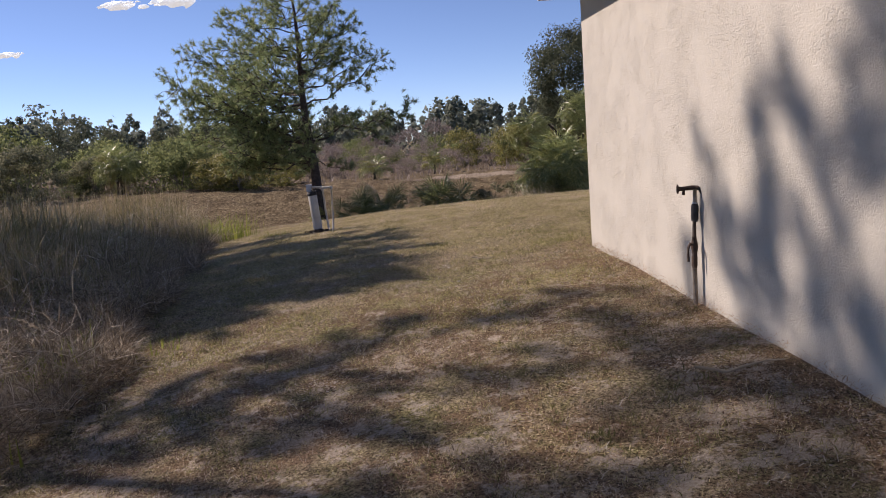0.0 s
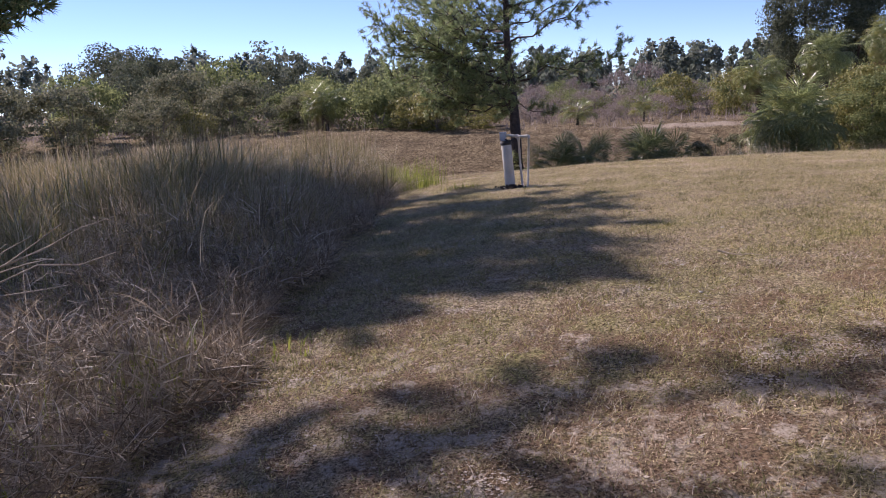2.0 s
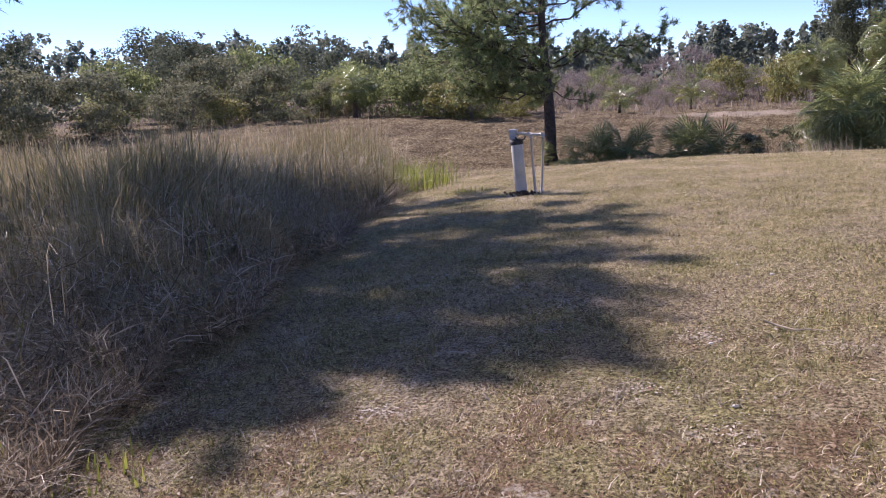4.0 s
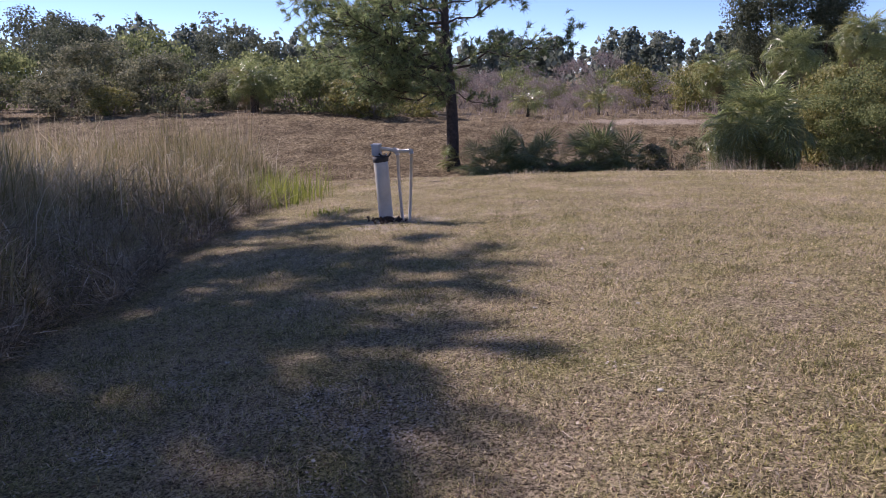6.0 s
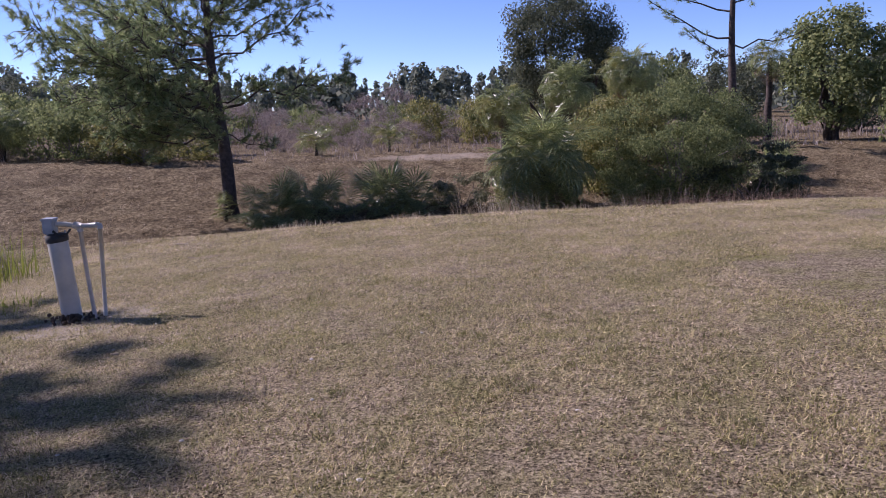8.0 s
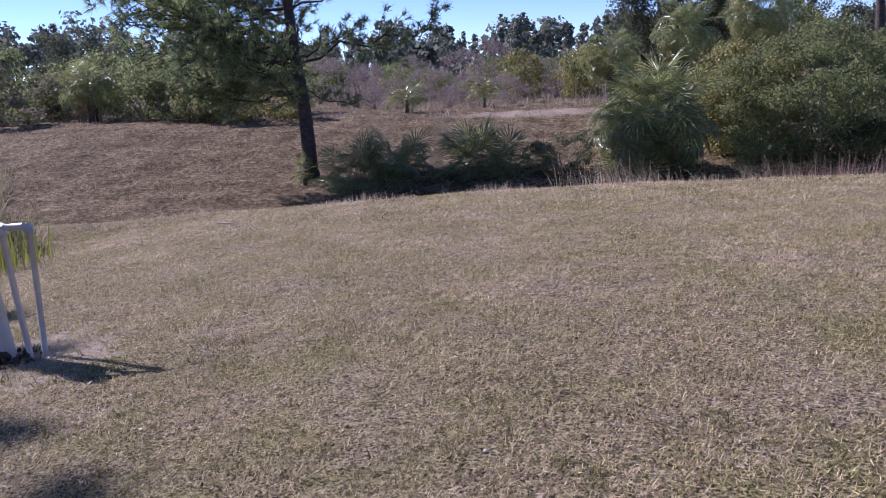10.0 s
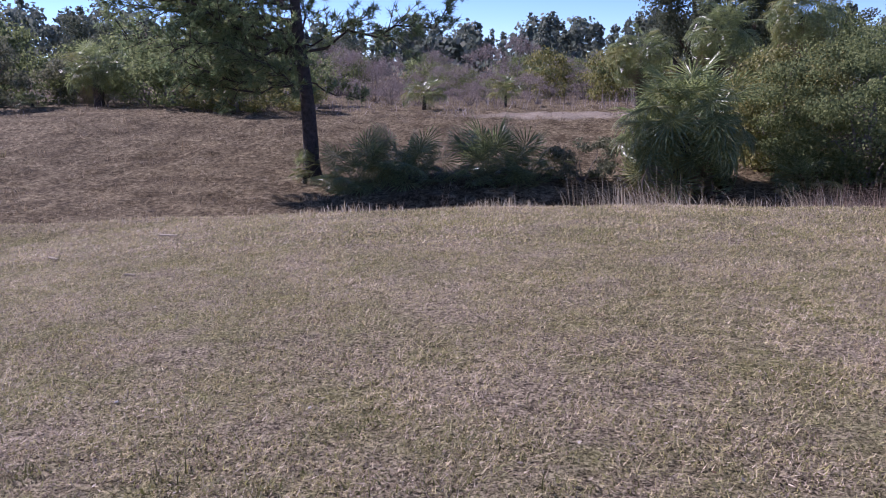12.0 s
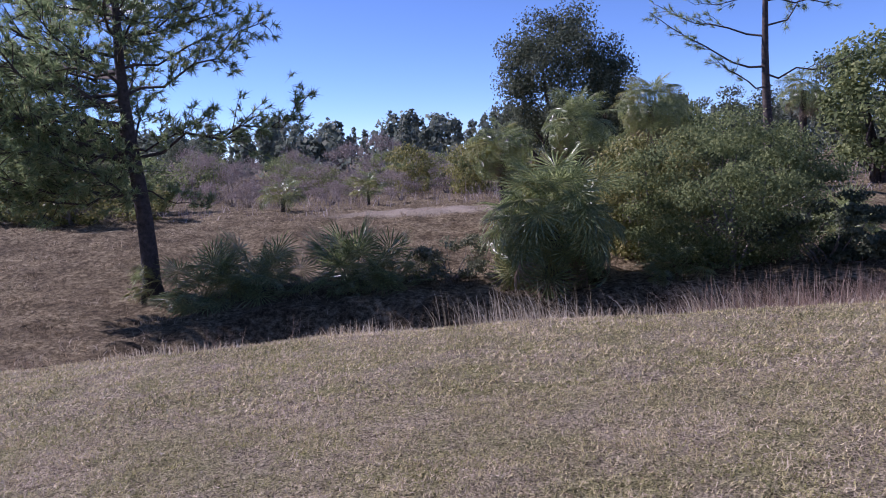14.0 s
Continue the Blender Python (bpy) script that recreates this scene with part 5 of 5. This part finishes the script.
for src, rows in ((grey, [(-25.4, 46.5, 40, 0.95, 1.0), (-29.5, 44.0, 100, 0.9, 0.8), (-38.5, 40.0, 200, 1.2, 1.0), (-22.6, 50.5, 20, 0.8, 0.9), (-43, 36, 260, 1.1, 0.9), (-14.0, 50.0, 150, 0.9, 0.85), (-48, 44, 300, 1.3, 1.1), (-31, 49, 10, 1.1, 1.1)]),
                  (yell, [(-27.2, 44.6, 70, 0.8, 0.9), (-9.6, 46.2, 140, 0.8, 0.8), (-13.6, 45.6, 200, 0.9, 1.0), (-36.5, 44.5, 30, 0.9, 0.8), (5.4, 62, 80, 1.1, 1.3), (8.2, 60, 10, 1.0, 1.3), (1.8, 68, 60, 1.1, 1.4)]),
                  (green, [(-18.3, 49.5, 50, 1.0, 0.9), (-23.6, 52, 120, 1.0, 1.0), (-11.8, 52, 210, 1.0, 0.9), (-30.5, 54, 300, 1.3, 1.3), (-40, 50, 20, 1.2, 1.2), (14, 58, 90, 1.2, 1.3), (18, 62, 40, 1.2, 1.5), (12.0, 40.0, 0, 0.9, 1.0), (26, 44, 70, 1.3, 1.3), (6.3, 38.4, 200, 0.8, 0.9), (8.8, 40.6, 120, 0.85, 1.0), (7.0, 66, 130, 1.0, 1.0), (-6.5, 82, 10, 1.0, 0.8), (-15.5, 78, 60, 1.2, 1.0), (3.5, 84, 90, 1.1, 0.9), (-0.5, 96, 140, 1.2, 0.9), (-10, 94, 200, 1.2, 1.0), (11, 90, 30, 1.2, 1.0), (-20, 62, 0, 1.2, 1.1), (-26, 60, 80, 1.2, 1.1), (18, 76, 20, 1.3, 1.2), (-1.8, 71, 40, 0.8, 0.7), (-5.8, 76, 100, 0.9, 0.8), (2.2, 78, 170, 0.9, 0.8), (-8.4, 86, 240, 1.0, 0.9), (6.0, 82, 300, 1.0, 0.9)]),
                  (dark, [(-34.5, 75, 90, 0.95, 1.0), (-27, 84, 200, 1.0, 0.95), (-52, 70, 30, 1.2, 1.0), (-20, 96, 130, 0.9, 0.85), (24.5, 68, 220, 0.9, 0.95), (-64, 60, 300, 1.2, 1.0), (32, 62, 20, 1.0, 1.1)]),
                  (twig, [(-5.5, 63, 40, 1.0, 0.9), (-2.0, 60, 90, 0.9, 0.8), (-11, 64, 200, 1.2, 1.1), (2.8, 72, 310, 1.2, 1.0), (-7, 72, 20, 1.2, 1.2), (-14, 70, 70, 1.3, 1.2), (6.5, 74, 150, 1.2, 1.1), (-3, 78, 230, 1.4, 1.2), (10, 78, 30, 1.3, 1.2), (-17, 58, 110, 1.1, 1.1), (12, 66, 0, 1.0, 1.0), (-1, 88, 60, 1.6, 1.3), (-7.2, 56, 15, 0.7, 0.8), (-2.8, 56.5, 75, 0.7, 0.7), (1.0, 58, 160, 0.8, 0.8), (4.2, 66, 250, 0.9, 0.9), (-4.4, 68, 330, 1.0, 1.0), (9, 70, 45, 1.0, 1.1), (-9.5, 68, 120, 1.1, 1.1), (-12.5, 58, 280, 0.9, 1.0), (0.5, 64, 190, 0.9, 0.8)])):
    for x, y, a, sx, sz in rows:
        copy_thing(src, ground_pose(x, y, a, sx, sx * sz))


def far_woods():
    """The belt of pines and oaks that closes the distance all round."""
    gen = np.random.default_rng(77)
    vs, fs, o = [], [], 0
    for i in range(430):
        a = gen.uniform(0, 2 * math.pi) if i > 290 else gen.uniform(0.9, 2.9)
        r = gen.uniform(125, 210)
        x, y = r * math.cos(a), 10 + r * math.sin(a)
        tall = gen.uniform(7.5, 12) * (1.3 if x < -55 else 1.0)
        wide = tall * (gen.uniform(0.16, 0.26) if i % 2 else gen.uniform(0.3, 0.5))
        n = 620 if i <= 290 else 90
        p, out = crown_points(gen, n, wide, wide, tall * 0.46, 22, 0.32)
        p = p + np.array([x, y, float(height(x, y)) + tall * 0.1])
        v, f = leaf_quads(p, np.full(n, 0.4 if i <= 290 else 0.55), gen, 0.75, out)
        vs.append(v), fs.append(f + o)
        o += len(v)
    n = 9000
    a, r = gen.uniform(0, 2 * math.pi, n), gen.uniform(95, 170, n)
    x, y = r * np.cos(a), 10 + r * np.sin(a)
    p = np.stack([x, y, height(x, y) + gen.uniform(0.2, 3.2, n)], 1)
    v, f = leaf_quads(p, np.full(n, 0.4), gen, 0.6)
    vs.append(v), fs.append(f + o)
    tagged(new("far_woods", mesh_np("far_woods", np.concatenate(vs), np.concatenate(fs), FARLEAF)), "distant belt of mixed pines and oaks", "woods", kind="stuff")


far_woods()


# ---- small things ----
def stick(x, y, pts, r):
    ob = new("fallen_stick", tube("fallen_stick", pts, [r, r * 0.9, r * 0.8, r * 0.6, r * 0.35], STICK, 6))
    ob.location = (x, y, float(height(x, y)) + r + 0.012)
    tagged(ob, "thin pale curved stick lying on the lawn", "stick")


stick(0.34, 8.3, [(-0.14, 0.08, 0.01), (-0.06, 0.03, 0.0), (0.0, -0.02, 0.0), (0.08, -0.03, 0.01), (0.17, -0.01, 0.0)], 0.007)
stick(1.5, 4.1, [(-0.25, 0.1, 0.02), (-0.1, 0.0, 0.01), (0.0, 0.04, 0.02), (0.12, 0.05, 0.04), (0.22, 0.02, 0.05)], 0.01)


def bark_chip(x, y, turn, size):
    bm = box_bm((-size, -size * 0.3, 0), (size, size * 0.3, 0.012), 0.004)
    for w in bm.verts:
        w.co.z += 0.25 * w.co.x * w.co.x / size
    ob = new("bark_chip", bm_mesh("bark_chip", bm, STICK))
    ob.matrix_world = pose(x, y, float(height(x, y)) + 0.008, 0, 3, turn)
    tagged(ob, "flat pale chip of bark on the lawn", "bark chip", "bark chips")


for x, y, turn, size in ((-3.2, 20.3, 10, 0.1), (-3.9, 19.2, -20, 0.07), (-1.6, 13.2, 40, 0.03), (-2.4, 18.0, 5, 0.05)):
    bark_chip(x, y, turn, size)


def dead_branch(x, y, z, n, reach, seed):
    """A fallen branch caught in the weeds: bare pale twigs fanning from one butt."""
    gen = np.random.default_rng(seed)
    ob = new("dead_branch")
    ob.location = (x, y, z)
    tagged(ob, "bare pale dead branch caught in the reeds", "branch")
    for _ in range(n):
        a = gen.normal(0.15, 0.35)
        e = np.array([math.cos(a) * reach, math.sin(a) * reach - 0.3, gen.uniform(0.15, 0.75)]) * gen.uniform(0.6, 1.05)
        part("twig", tube("twig", wander((0, 0, 0), e, 6, 0.03, gen=gen), np.linspace(0.009, 0.003, 6), STICK, 5), ob)


dead_branch(-5.3, 6.4, 0.3, 11, 1.5, 5)
dead_branch(-4.9, 4.3, 0.0, 7, 1.2, 6)


def stones():
    gen = np.random.default_rng(99)
    for _ in range(22):
        x, y = gen.uniform(-2.2, 1.4), gen.uniform(4, 16)
        bm = bmesh.new()
        bmesh.ops.create_icosphere(bm, subdivisions=2, radius=1)
        s = gen.uniform(0.006, 0.013)
        for w in bm.verts:
            w.co *= 1 + 0.25 * noise.noise(w.co * 1.7 + Vector((x, y, 0)))
            w.co = Vector((w.co.x * s * 1.3, w.co.y * s, w.co.z * s * 0.6))
        ob = new("pebble", bm_mesh("pebble", bm, STONE, True))
        ob.location = (x, y, float(height(x, y)) + 0.006)
        tagged(ob, "small pale shell-like pebble on the lawn", "pebble", "pebbles on the lawn")


stones()


def cloud(x, y, z, w, h, seed):
    gen = np.random.default_rng(seed)
    bm = bmesh.new()
    for _ in range(34):
        t = gen.normal(0, 0.45)
        s = h * gen.uniform(0.12, 0.5) * max(0.3, 1 - abs(t))
        m = Matrix.LocRotScale((t * w * 0.5, gen.normal(0, w * 0.1), gen.uniform(0, 0.3) * h), None, (s * 2.2, s * 1.5, s * 0.8))
        bmesh.ops.create_icosphere(bm, subdivisions=2, radius=1, matrix=m)
    for v in bm.verts:
        v.co += Vector((1, 1, 1)) * noise.noise(v.co * 0.09) * h * 0.3
    ob = new("cloud", bm_mesh("cloud", bm, CLOUD, True))
    ob.location = (x, y, z)
    tagged(ob, "small white fair-weather cloud in the blue sky", "cloud", "clouds", "structure")


for i, (x, y, z, w, h) in enumerate(((-446, 1406, 272, 70, 26), (-540, 1373, 268, 60, 20), (-808, 1245, 225, 120, 24), (-812, 1248, 200, 150, 18), (-711, 1307, 190, 55, 14), (-500, 1390, 266, 18, 8))):
    cloud(x, y, z, w, h, 200 + i)
